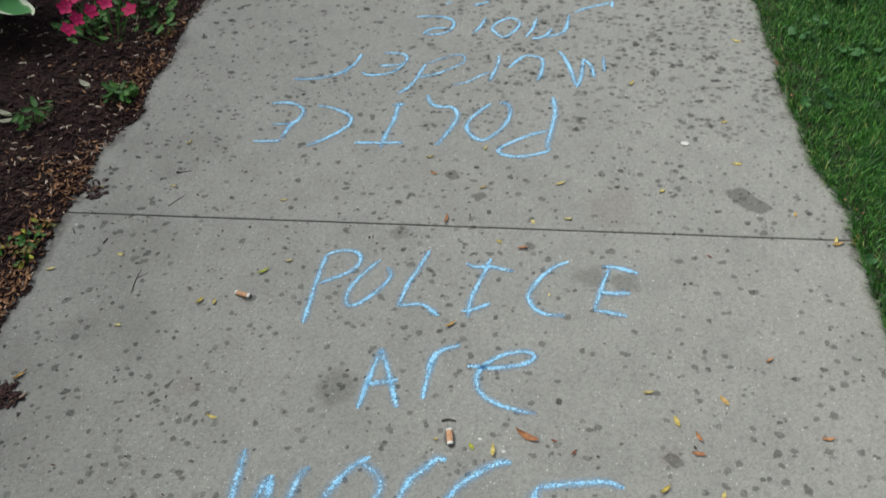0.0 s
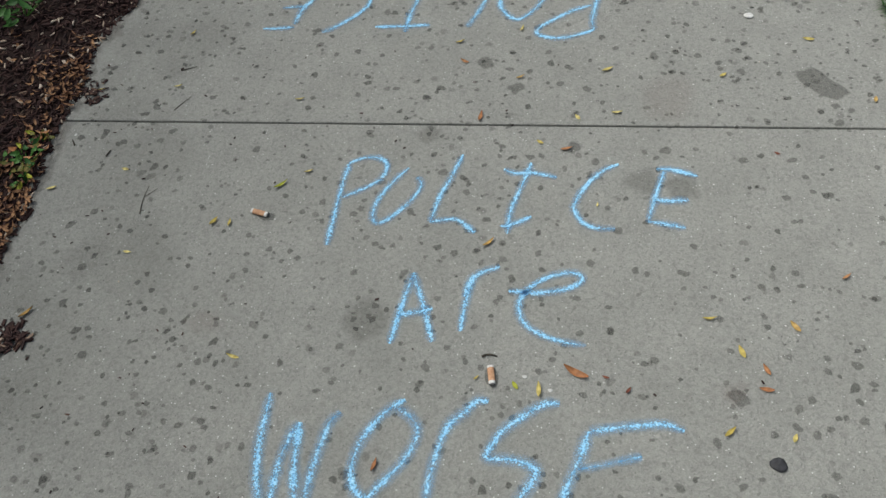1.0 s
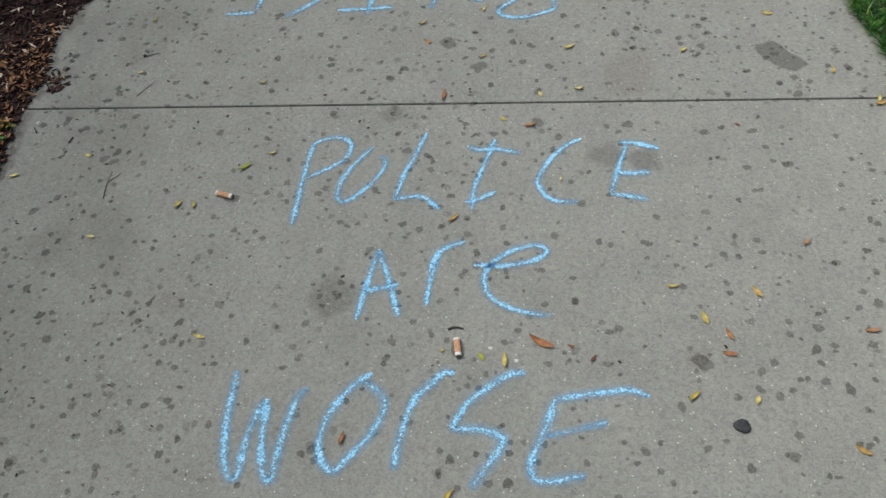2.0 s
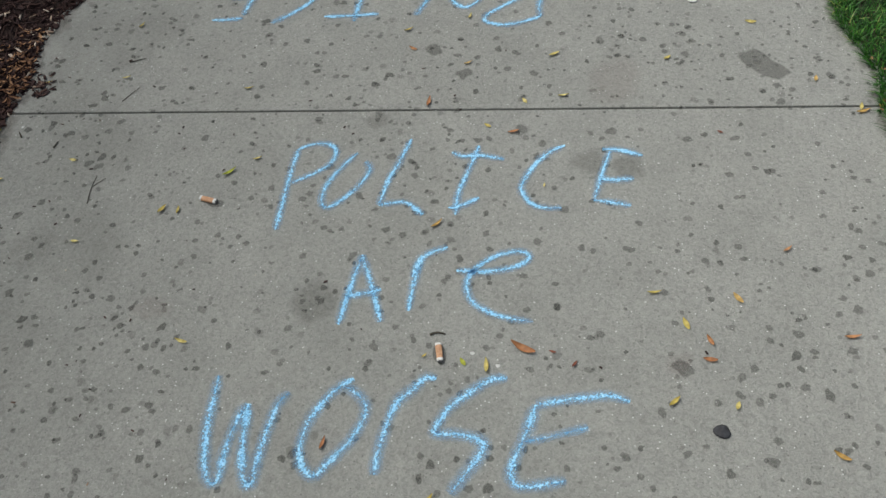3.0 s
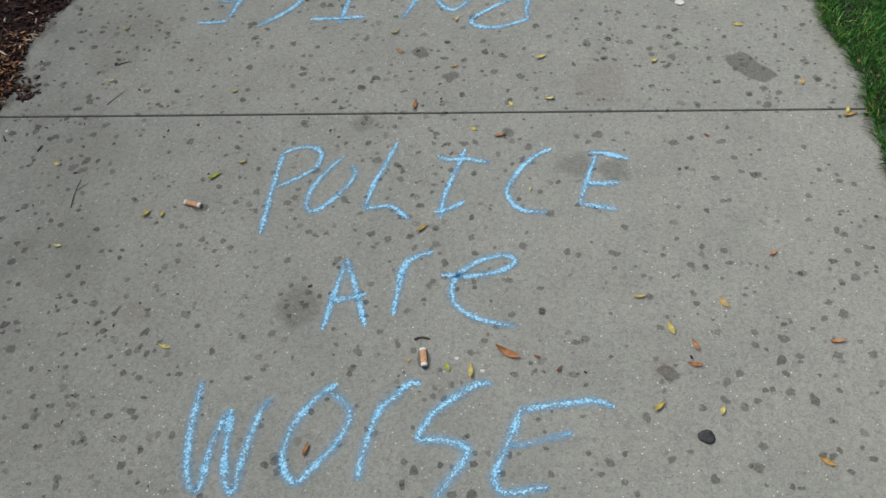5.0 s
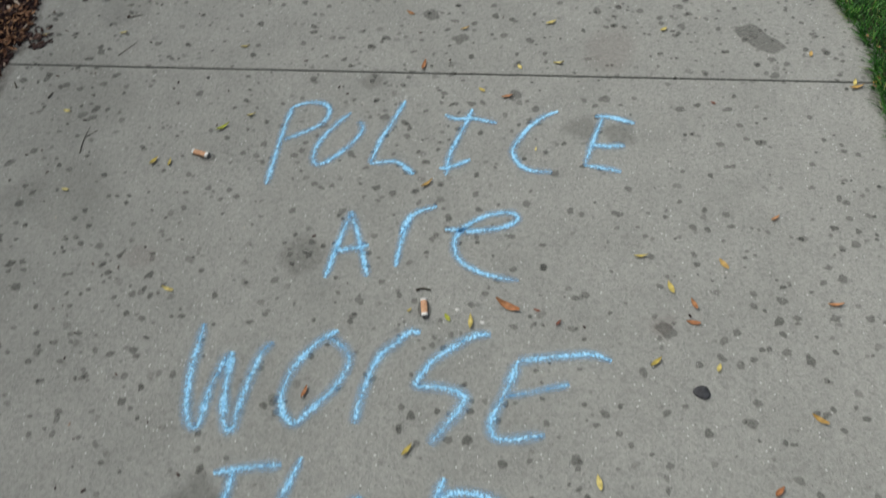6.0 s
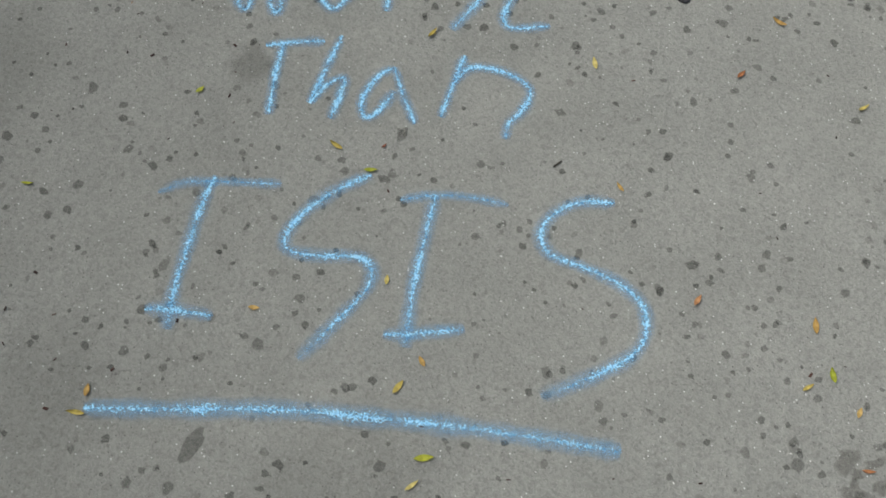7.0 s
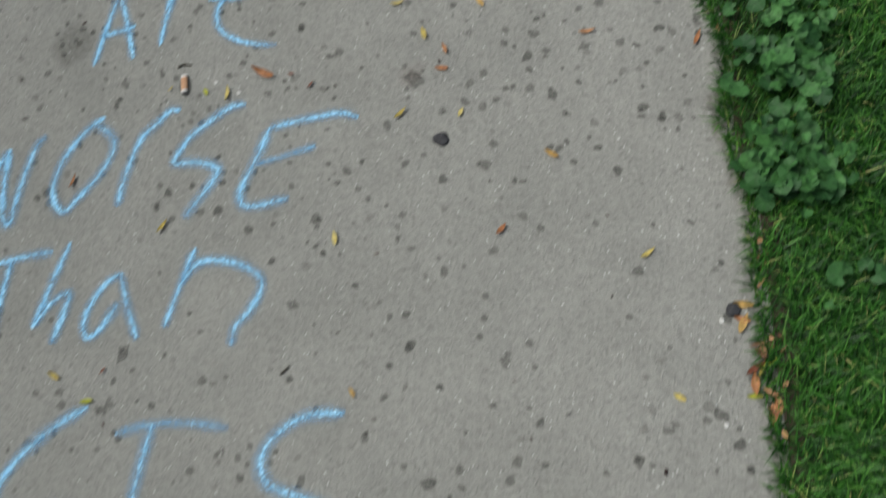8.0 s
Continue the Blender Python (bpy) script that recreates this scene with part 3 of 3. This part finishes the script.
def lobed_leaf(size, cup, seed):
    """A kidney-shaped leaf with a scalloped rim and a notch at the stalk."""
    verts, faces, uvs, n = [(0, -size * 0.25, 0.0)], [], [(0, 0)], 18
    for ring in (0.5, 1.0):
        for k in range(n + 1):
            a = radians(-62 + 304 * k / n)
            r = size * 0.62 * ring * (1 + (0.09 * math.sin(k * 3.1) + 0.08 * noise.noise((k * 0.9, seed, 0))) * ring)
            z = cup * size * ring * ring * (0.6 + 0.5 * math.sin(2 * a + seed)) + 0.05 * size * math.sin(5 * a) * ring
            verts.append((r * math.cos(a), r * math.sin(a) * 0.95 - size * 0.05, z))
            uvs.append((ring, k / n))
    for k in range(n):
        a, b = 1 + k, 2 + n + k
        faces += [(0, a, a + 1), (a, b, b + 1, a + 1)]
    return raw_mesh("leaf", verts, faces, CLOVER, True, uvs)


leaf_rng = random.Random(5)


def fallen(material, label, text, big=1.0):
    shapes = [leaf_mesh("fallen_leaf", l * big, w * big, c, k, material) for l, w, c, k in LEAF_SHAPES]
    for x, y, turn in pairs(text):
        ob = new("fallen_leaf", leaf_rng.choice(shapes))
        s = leaf_rng.uniform(0.8, 1.15)
        ob.matrix_basis = pose(x, y, 0.0014, leaf_rng.uniform(-4, 4), leaf_rng.uniform(-8, 8), turn - 90 + leaf_rng.uniform(-8, 8)) @ Matrix.Diagonal((s, s, s, 1))
        tagged(ob, label, "leaf", "fallen leaves on the pavement")


fallen(YELLOW, "small yellow leaflet fallen on the concrete", "-0.595,0.235,60 -0.585,0.082,20 -0.731,0.071,20 -0.350,0.048,15 -0.624,-0.129,170 -0.303,-0.129,15 -0.441,-0.242,60 -0.414,-0.244,80 -0.567,-0.309,0 -0.740,-0.175,20 0.042,0.245,70 -0.072,0.207,20 0.198,0.130,30 0.144,0.006,130 0.211,0.018,10", 1)
fallen(YELLOW, "small yellow leaflet fallen on the concrete", "0.081,-0.055,140 0.558,0.213,175 0.398,0.115,40 0.704,-0.019,80 -0.352,-0.496,160 0.088,-0.533,85 0.018,-0.732,60 0.328,-0.406,0 0.367,-0.461,100 0.338,-0.586,50 0.420,-0.591,75 -0.102,-0.934,150 0.649,-0.805,40 0.673,-0.981,140", 1)
fallen(YELLOW, "small yellow leaflet fallen on the concrete", "0.765,-0.953,60 0.526,-1.232,30 0.011,-1.270,60 -0.015,-1.128,80 -0.373,-1.330,175 0.037,-1.389,40 0.553,0.365,20 0.365,0.516,60 0.632,0.722,150", 1)
fallen(GREENISH, "yellow-green leaflet fallen on the concrete", "-0.345,-0.160,40 0.055,-0.527,120 -0.302,-0.860,50 -0.051,-0.968,10 0.560,-1.214,100 0.049,-1.355,10 -0.504,-1.028,0", 1.1)
fallen(ORANGE, "orange-brown dry leaf fallen on the concrete", "-0.060,0.151,150 -0.023,0.006,80 0.125,-0.070,20 0.530,-0.326,40 -0.125,-0.655,75 0.397,-0.489,120 0.393,-0.520,170 0.590,-0.481,5 0.473,-0.763,50 0.749,-0.893,160 0.772,-0.997,90 0.391,-1.125,60 0.591,-1.333,0", 1.05)
fallen(AMBER, "amber yellow curled leaf fallen on the concrete", "0.043,0.109,30 0.006,-0.275,45 0.644,0.054,70 0.445,-0.416,125 0.538,-0.662,140 0.292,-0.966,120 0.545,-1.148,85 0.038,-1.235,120 0.589,-1.260,60 -0.366,-1.302,85 -0.180,-1.180,0", 1)
fallen(YELLOW, "tiny yellow leaf bit on the concrete", "0.001,-0.517,50 0.174,-0.194,80", 0.55)
fallen(ORANGE, "broad orange-brown dry leaf fallen on the concrete", "0.138,-0.504,160", 1.6)
fallen(RED, "dark red-brown leaf bit on the concrete", "0.465,-0.076,160 0.179,-0.509,160 0.209,-0.529,60 -0.036,-0.929,60", 0.6)
fallen(YELLOW, "small yellow leaflet fallen on the concrete", "0.258,-0.763,100", 1)

fallen(RED, "dark red-brown leaf fallen at the pavement rim", "0.732,-1.266,85 0.732,-1.311,120 0.728,-1.374,60 0.758,-0.950,40", 1.1)
fallen(ORANGE, "orange-brown dry leaf fallen at the lawn rim", "0.759,-1.329,10 0.756,-0.968,95 0.772,-1.002,80 0.778,-0.990,100 0.731,-0.506,70", 1.3)
fallen(AMBER, "amber yellow curled leaf fallen at the lawn rim", "0.752,-0.875,165 0.750,-0.897,70 0.760,-1.259,75 0.704,-0.030,20 0.738,-0.014,60", 1.1)
fallen(GREENISH, "yellow-green leaflet fallen at the lawn rim", "0.773,-0.945,30 0.754,-0.982,170 0.745,-1.322,5", 1.1)


def tube(bm, a, b, r0, r1, sides=8):
    a, b = Vector(a), Vector(b)
    m = Matrix.Translation((a + b) / 2) @ (b - a).to_track_quat("Z", "Y").to_matrix().to_4x4()
    bmesh.ops.create_cone(bm, cap_ends=True, segments=sides, radius1=r0, radius2=r1, depth=(b - a).length, matrix=m)


def cigarette_butt(x, y, turn):
    butt = tagged(new("cigarette_butt"), "crushed tan cigarette butt lying on concrete", "cigarette butt", "cigarette butts")
    butt.matrix_basis = pose(x, y, 0.0046, 0, 0, turn)
    for name, a, b, material in (("filter_end", -0.0155, -0.012, PAPER), ("filter", -0.012, 0.009, CORK), ("paper", 0.009, 0.014, PAPER), ("ash", 0.0135, 0.0155, ASH)):
        bm = bmesh.new()
        tube(bm, (a, 0, 0), (b, 0, 0), 0.0045, 0.0043 if name != "ash" else 0.003, 14)
        bmesh.ops.subdivide_edges(bm, edges=[e for e in bm.edges if abs(e.verts[0].co.x - e.verts[1].co.x) > 0.001], cuts=4)
        for v in bm.verts:
            v.co.z = v.co.z * 0.8 - 0.0006 + 0.0005 * noise.noise(v.co * 250)
            v.co.y *= 1.08
        part(name, bm, material, butt)


cigarette_butt(0.022, -0.514, -82)
cigarette_butt(-0.367, -0.224, -17)
stain("butt_mark", SMEAR, "dark mark round a cigarette butt", 0.022, -0.514, 0.010, 2.0, -1.43, 0.4, 3, 0.0009, 14)
stain("butt_mark", SMEAR, "dark mark round a cigarette butt", -0.359, -0.227, 0.010, 2.0, -0.3, 0.4, 4, 0.0009, 14)


def lump(name, x, y, size, flat, material, label, category):
    bm = bmesh.new()
    bmesh.ops.create_icosphere(bm, subdivisions=2, radius=size)
    for v in bm.verts:
        v.co *= 1 + 0.45 * noise.noise(v.co * (0.8 / size) + Vector((x * 9, y * 9, 0)))
        v.co.z = max(-size * flat * 0.5, v.co.z * flat)
    ob = tagged(part(name, bm, material), label, category)
    ob.location = (x, y, size * flat * 0.5 + 0.0002)


lump("pebble", 0.395, -0.629, 0.0105, 0.35, BLACK, "flat dark grey pebble on concrete", "pebble")
lump("pebble", 0.741, -0.879, 0.0085, 0.45, BLACK, "flat dark grey pebble at the pavement edge", "pebble")
for x, y in ((0.104, -0.532), (-0.741, -0.046), (0.461, 0.282), (0.727, -0.892), (0.721, -1.014), (0.068, -0.512)):
    lump("paper_scrap", x, y, 0.0080 if y > 0.2 else 0.0030, 0.35, PAPER, "small white scrap of paper on concrete", "paper scrap")


def twig(points, r, label="thin dark twig lying on concrete"):
    bm = bmesh.new()
    line = spline(points, 0.006)
    for i, (a, b) in enumerate(zip(line, line[1:])):
        fall = 1 - 0.6 * i / len(line)
        tube(bm, (a.x, a.y, r + 0.0005), (b.x, b.y, r + 0.0005), r * fall, r * fall * 0.93, 6)
    tagged(part("twig", bm, TWIG), label, "twig", "twigs on the pavement")


twig(pairs("-0.577,0.018 -0.568,0.033 -0.554,0.054"), 0.0008)
twig(pairs("-0.591,0.125 -0.578,0.131 -0.564,0.136"), 0.0011)
twig(pairs("-0.570,-0.228 -0.573,-0.196 -0.571,-0.166"), 0.0008)
twig(pairs("-0.571,-0.190 -0.555,-0.172"), 0.0006)
twig(pairs("0.007,-0.482 0.017,-0.478 0.029,-0.481"), 0.0017)
stain("dark_streak", SMEAR, "short dark streak on the concrete", -0.012, -0.907, 0.0055, 2.6, 1.15, 0.5, 8, 0.0014, 14)
twig(pairs("0.200,-0.941 0.211,-0.931"), 0.0014)
twig(pairs("0.658,-1.133 0.665,-1.127"), 0.0013)
twig(pairs("0.681,-1.135 0.689,-1.124"), 0.0015)
twig(pairs("-0.734,-0.073 -0.742,-0.060"), 0.0016)
twig(pairs("-0.668,-0.099 -0.664,-0.084"), 0.0014)

# dark crumbs of mulch strewn over the pavement near the bed
def shards(name, places, material, long_range, label, category):
    verts, faces = [], []
    for x, y, z, size, turn, tilt in places:
        m = pose(x, y, z, tilt, tilt * 0.7, turn)
        k = len(verts)
        l, w, h = size, size * rng.uniform(*long_range), size * rng.uniform(0.10, 0.2)
        for a, b, c in ((-1, -1, -1), (1, -0.7, -1), (0.9, 1, -1), (-0.8, 0.8, -1), (-0.9, -0.8, 1), (0.8, -0.6, 1), (1.05, 0.8, 1), (-0.7, 0.7, 1)):
            verts.append(tuple(m @ Vector((a * l * rng.uniform(0.4, 0.55), b * w * rng.uniform(0.35, 0.55), c * h / 2))))
        faces += [tuple(k + i for i in q) for q in ((3, 2, 1, 0), (4, 5, 6, 7), (0, 1, 5, 4), (1, 2, 6, 5), (2, 3, 7, 6), (3, 0, 4, 7))]
    return tagged(new(name, raw_mesh(name, verts, faces, material)), label, category, kind="stuff")


crumbs = []
for k in range(230):
    y = rng.uniform(-1.6, 1.3)
    x = -0.75 + abs(rng.gauss(0, 0.22)) if k < 150 else rng.uniform(-0.7, 0.74)
    if x < 0.74:
        crumbs.append((x, y, 0.0016, rng.uniform(0.002, 0.0075), rng.uniform(0, 360), rng.uniform(-8, 8)))
shards("mulch_crumbs", crumbs, CHIPS, (0.25, 0.7), "dark crumbs of mulch strewn on the concrete", "debris")

# pale grit that shows in the worn surface
grit = []
for k in range(420):
    y, x = rng.uniform(-1.5, 0.6), 0.74 - 1.4 * rng.random() ** 1.7
    grit.append((x, y, 0.0004, rng.uniform(0.0012, 0.0034), rng.uniform(0, 360), 0))
shards("pale_grit", grit, PAPER, (0.5, 1.0), "tiny pale grit flecks on the worn concrete", "grit")

# a small heap of mulch that lies on the pavement
heap = []
for k in range(90):
    a, d = rng.uniform(0, 6.28), 0.036 * rng.random()
    heap.append((-0.700 + d * math.cos(a) * 1.1, -0.478 + d * math.sin(a), 0.002 + (0.036 - d) * rng.uniform(0, 0.25), rng.uniform(0.006, 0.020), rng.uniform(0, 360), rng.uniform(-20, 20)))
shards("mulch_heap", heap, CHIPS, (0.15, 0.5), "small heap of dark mulch on the concrete", "mulch")
heap = []
for k in range(60):
    a, d = rng.uniform(0, 6.28), 0.030 * rng.random()
    heap.append((-0.742 + d * math.cos(a), 0.062 + d * math.sin(a) * 1.2, 0.002 + (0.030 - d) * rng.uniform(0, 0.2), rng.uniform(0.005, 0.016), rng.uniform(0, 360), rng.uniform(-20, 20)))
shards("mulch_heap", heap, CHIPS, (0.15, 0.5), "loose dark mulch spilled on the concrete", "mulch")
fallen(AMBER, "amber yellow curled leaf fallen on the concrete", "-0.690,-0.431,60", 1.2)

# ---- planting bed ----
chips = []
while len(chips) < 22000:
    y = rng.uniform(-0.75, 1.55)
    x = bed_edge(y) - abs(rng.uniform(-0.012, 0.95)) * rng.uniform(0.02, 1)
    chips.append((x, y, bed_height(x, y) + rng.uniform(0.0, 0.008), rng.uniform(0.006, 0.020), rng.uniform(0, 360), rng.uniform(-28, 28)))
shards("mulch_chips", chips, CHIPS, (0.13, 0.40), "shredded dark brown wood mulch chips", "mulch")

# dry leaves gathered along the rim of the bed
verts, faces = [], []
lit = random.Random(8)
for k in range(2300):
    y = lit.uniform(-0.55, 1.4)
    heap = 0.5 + 1.1 * noise.noise((y * 5, 0.5, 0))
    if lit.random() > heap + 0.05:
        continue
    x = bed_edge(y) - abs(lit.gauss(0.012, 0.040 if k % 9 else 0.15))
    m = pose(x, y, bed_height(x, y) + lit.uniform(0.006, 0.016), lit.uniform(-35, 35), lit.uniform(-35, 35), lit.uniform(0, 360))
    l, w = lit.uniform(0.007, 0.017), lit.uniform(0.003, 0.0065)
    n = len(verts)
    for i in range(5):
        t = i / 4
        ww = w / 2 * (math.sin(math.pi * (0.04 + 0.92 * t)))
        for e in (-1, 0, 1):
            verts.append(tuple(m @ Vector((ww * e, (t - 0.5) * l, 0.25 * w * abs(e) + 0.15 * l * (2 * t - 1) ** 2))))
    faces += [(n + i * 3 + e, n + i * 3 + e + 1, n + i * 3 + e + 4, n + i * 3 + e + 3) for i in range(4) for e in range(2)]
tagged(new("leaf_litter", raw_mesh("leaf_litter", verts, faces, LITTER, True)), "dry tan and orange leaf litter along the bed rim", "leaf litter", kind="stuff")

weed_rng = random.Random(21)
WEED_LEAVES = [leaf_mesh("leaf", l, w, 0.12, 0.10, WEED, True) for l, w in ((0.030, 0.017), (0.022, 0.013), (0.036, 0.015))]
CLOVER_LEAVES = [lobed_leaf(size, cup, k) for k, (size, cup) in enumerate(((0.021, 0.18), (0.017, 0.28), (0.024, 0.14), (0.014, 0.30), (0.019, -0.20)))]


def weed(x, y, z, spread, count, leaves, high, label, category="weed", kind="weed"):
    """A low plant: leaves of its own on short stems round one root."""
    plant = tagged(new(kind), label, category, category + "s beside the pavement")
    plant.location = (x, y, z)
    bm = bmesh.new()
    for k in range(count):
        a, d = weed_rng.uniform(0, 6.28), spread * math.sqrt(weed_rng.random())
        h = high * weed_rng.uniform(0.45, 1.0)
        tip = Vector((d * math.cos(a), d * math.sin(a), h))
        tube(bm, (tip.x * 0.2, tip.y * 0.2, 0), tip, 0.0011, 0.0007, 5)
        s = weed_rng.uniform(0.75, 1.15)
        m = Matrix.Translation(tip) @ pose(0, 0, 0, weed_rng.uniform(-32, 32), weed_rng.uniform(-32, 32), math.degrees(a) - 90 + weed_rng.uniform(-40, 40)) @ Matrix.Diagonal((s, s, s, 1))
        share("leaf", weed_rng.choice(leaves), plant, m)
    part("stem", bm, WEED, plant)


for x, y, spread, count in ((-0.808, 0.76, 0.05, 16), (-0.785, 0.68, 0.035, 10), (-0.788, 0.378, 0.040, 16), (-0.768, 0.40, 0.022, 8), (-0.940, 0.255, 0.05, 14), (-0.98, 0.68, 0.07, 20), (-0.90, 0.78, 0.05, 14), (-0.86, 0.92, 0.04, 12)):
    weed(x, y, bed_height(x, y), spread, count, WEED_LEAVES, 0.035, "small green weed growing in dark mulch")

OLD_LEAVES = [leaf_mesh("leaf", l, w, 0.14, 0.16, stuff, True) for l, w, stuff in ((0.022, 0.011, WEED), (0.018, 0.009, GREENISH), (0.024, 0.010, ORANGE), (0.016, 0.010, WEED), (0.020, 0.008, OLD_WEED))]
for x, y, spread, count in ((-0.805, -0.125, 0.036, 22), (-0.792, -0.07, 0.022, 10), (-0.795, -0.165, 0.024, 10), (-0.845, -0.14, 0.030, 12)):
    weed(x, y, bed_height(x, y), spread, count, OLD_LEAVES, 0.022, "low yellowing weed among dry leaves by the pavement")

# pink flowers
flower_rng = random.Random(4)


def flower_plant(x, y):
    plant = tagged(new("flower_plant"), "low bedding plant with bright pink flowers in mulch", "flower")
    plant.location = (x, y, bed_height(x, y))
    petal = leaf_mesh("petal", 0.0185, 0.017, 0.08, 0.06, PETAL, True)
    bm = bmesh.new()
    for px, py, h in ((-0.10, 0.05, 0.09), (-0.07, 0.02, 0.10), (-0.01, 0.05, 0.10), (0.02, 0.08, 0.11), (0.075, -0.02, 0.09), (-0.05, -0.05, 0.08), (0.01, 0.0, 0.10), (-0.06, -0.085, 0.07), (-0.04, 0.10, 0.11), (0.05, 0.11, 0.10), (0.04, 0.03, 0.11), (-0.09, -0.01, 0.09), (-0.02, -0.03, 0.09)):
        tube(bm, (px * 0.3, py * 0.3, 0), (px, py, h), 0.0016, 0.0011, 6)
        heart = bmesh.new()
        bmesh.ops.create_icosphere(heart, subdivisions=1, radius=0.004)
        head = part("bloom", heart, PETAL, plant, "bright pink bloom")
        head.matrix_local = pose(px, py, h, flower_rng.uniform(20, 55), flower_rng.uniform(-15, 15), flower_rng.uniform(0, 72))
        for k in range(5):
            share("petal", petal, head, pose(0, 0, 0, 0, 0, k * 72) @ pose(0, 0.012, 0.002, 14, 0, 0))
    part("stem", bm, WEED, plant)
    for k in range(34):
        a, d = flower_rng.uniform(0, 6.28), 0.12 * math.sqrt(flower_rng.random())
        s = flower_rng.uniform(0.7, 1.1)
        share("leaf", flower_rng.choice(WEED_LEAVES), plant, pose(d * math.cos(a), d * math.sin(a), flower_rng.uniform(0.02, 0.07), flower_rng.uniform(-30, 30), flower_rng.uniform(-30, 30), math.degrees(a)) @ Matrix.Diagonal((s, s, s, 1)))


flower_plant(-0.900, 0.632)


def hosta(x, y):
    plant = tagged(new("hosta"), "hosta with green leaves edged in creamy white", "plant")
    plant.location = (x, y, bed_height(x, y))
    blade = leaf_mesh("leaf", 0.17, 0.095, 0.10, 0.12, HOSTA, True)
    bm = bmesh.new()
    for k in range(11):
        a = k * 33 + 10
        d, h = (0.13, 0.10) if k % 2 else (0.09, 0.15)
        tip = Vector((d * math.sin(-radians(a)), d * math.cos(radians(a)), h))
        tube(bm, (0, 0, 0), tip * 0.8, 0.004, 0.003, 7)
        share("leaf", blade, plant, Matrix.Translation(tip) @ pose(0, 0, 0, -12, 0, a))
    part("stem", bm, WEED, plant)


hosta(-1.215, 0.640)
pale = leaf_mesh("dry_leaf", 0.036, 0.018, 0.12, 0.10, PALE)
for x, y, turn in ((-1.010, 0.270, 70), (-1.045, 0.285, 20), (-1.0, 0.245, 120), (-0.885, 0.41, 60)):
    ob = tagged(new("dry_leaf", pale), "pale dried leaf lying on dark mulch", "leaf")
    ob.matrix_basis = pose(x, y, bed_height(x, y) + 0.008, 8, 5, turn)

# ---- lawn ----
def grass(name, count, x0, x1, y0, y1, label, seed, tall=1.0):
    g = np.random.default_rng(seed)
    verts, faces = [], []
    for k in range(count):
        y = g.uniform(y0, y1)
        rim = lawn_edge(y) - 0.001 + 0.008 * noise.noise((y * 26, 3, 0)) + 0.004 * noise.noise((y * 75, 5, 0))
        start = max(x0, rim)
        x = start + (x1 - start) * g.random() ** 1.15
        at_rim = x < rim + 0.014
        clump = noise.noise((x * 16, y * 16, 9))
        a, lean = g.uniform(0, 6.283) + clump, g.uniform(0.1, 1.35)
        if at_rim and k % 5 < 3:
            a, lean = math.pi + g.normal(0, 0.9), g.uniform(0.3, 1.1)
        l, w = g.uniform(0.015, 0.036) * tall * (1 + 0.35 * clump), g.uniform(0.0007, 0.0015)
        ca, sa = math.cos(a), math.sin(a)
        n = len(verts)
        for t, ww in ((0, 1.0), (0.4, 0.95), (0.75, 0.6)):
            d = l * lean * t * t
            z = -0.008 + l * t * (1 - 0.35 * lean * t)
            verts.append((x + ca * d - sa * w * ww, y + sa * d + ca * w * ww, z))
            verts.append((x + ca * d + sa * w * ww, y + sa * d - ca * w * ww, z))
        verts.append((x + ca * l * lean, y + sa * l * lean, -0.008 + l * (1 - 0.35 * lean)))
        faces += [(n, n + 1, n + 3, n + 2), (n + 2, n + 3, n + 5, n + 4), (n + 4, n + 5, n + 6)]
    return tagged(new(name, raw_mesh(name, verts, faces, GRASS, True)), label, "grass", kind="stuff")


grass("grass", 130000, 0.60, 1.22, -1.55, 1.5, "dense green lawn grass beside the pavement", 3)
grass("grass", 9000, 1.2, 2.6, -2.6, 2.6, "dense green lawn grass farther from the pavement", 4, 1.3)

patch = random.Random(6)
for k in range(14):
    y = -0.38 - 0.42 * patch.random()
    x = lawn_edge(y) + 0.022 + 0.095 * patch.random() ** 1.3
    weed(x, y, -0.006, 0.046, 15, CLOVER_LEAVES, 0.046, "round-leaved green ground ivy in the grass", "ground ivy", "ground_ivy")
for k in range(48):
    y = patch.uniform(-1.4, 0.3) if k < 20 else patch.uniform(0.25, 1.4)
    x = lawn_edge(y) + 0.04 + (0.30 if k < 20 else 0.5) * patch.random()
    weed(x, y, -0.006, 0.040, 4, CLOVER_LEAVES, 0.034, "round-leaved green ground ivy in the grass", "ground ivy", "ground_ivy")

# dry thatch and leaves caught along the lawn rim
verts, faces = [], []
for k in range(220):
    y = lit.uniform(-1.5, 1.3)
    if lit.random() > 0.10 + 0.9 * (math.exp(-((y + 0.93) / 0.10) ** 2) + 0.6 * math.exp(-((y - 0.03) / 0.06) ** 2)):
        continue
    x = lawn_edge(y) + lit.gauss(0.004, 0.010)
    m = pose(x, y, 0.004 + lit.uniform(0, 0.006), lit.uniform(-30, 30), lit.uniform(-30, 30), lit.uniform(0, 360))
    l, w = lit.uniform(0.008, 0.020), lit.uniform(0.003, 0.008)
    n = len(verts)
    for i in range(4):
        t = i / 3
        ww = w / 2 * math.sin(math.pi * (0.06 + 0.88 * t))
        for e in (-1, 0, 1):
            verts.append(tuple(m @ Vector((ww * e, (t - 0.5) * l, 0.25 * w * abs(e)))))
    faces += [(n + i * 3 + e, n + i * 3 + e + 1, n + i * 3 + e + 4, n + i * 3 + e + 3) for i in range(3) for e in range(2)]
tagged(new("thatch", raw_mesh("thatch", verts, faces, LITTER, True)), "dry brown thatch bits along the lawn rim", "leaf litter", kind="stuff")
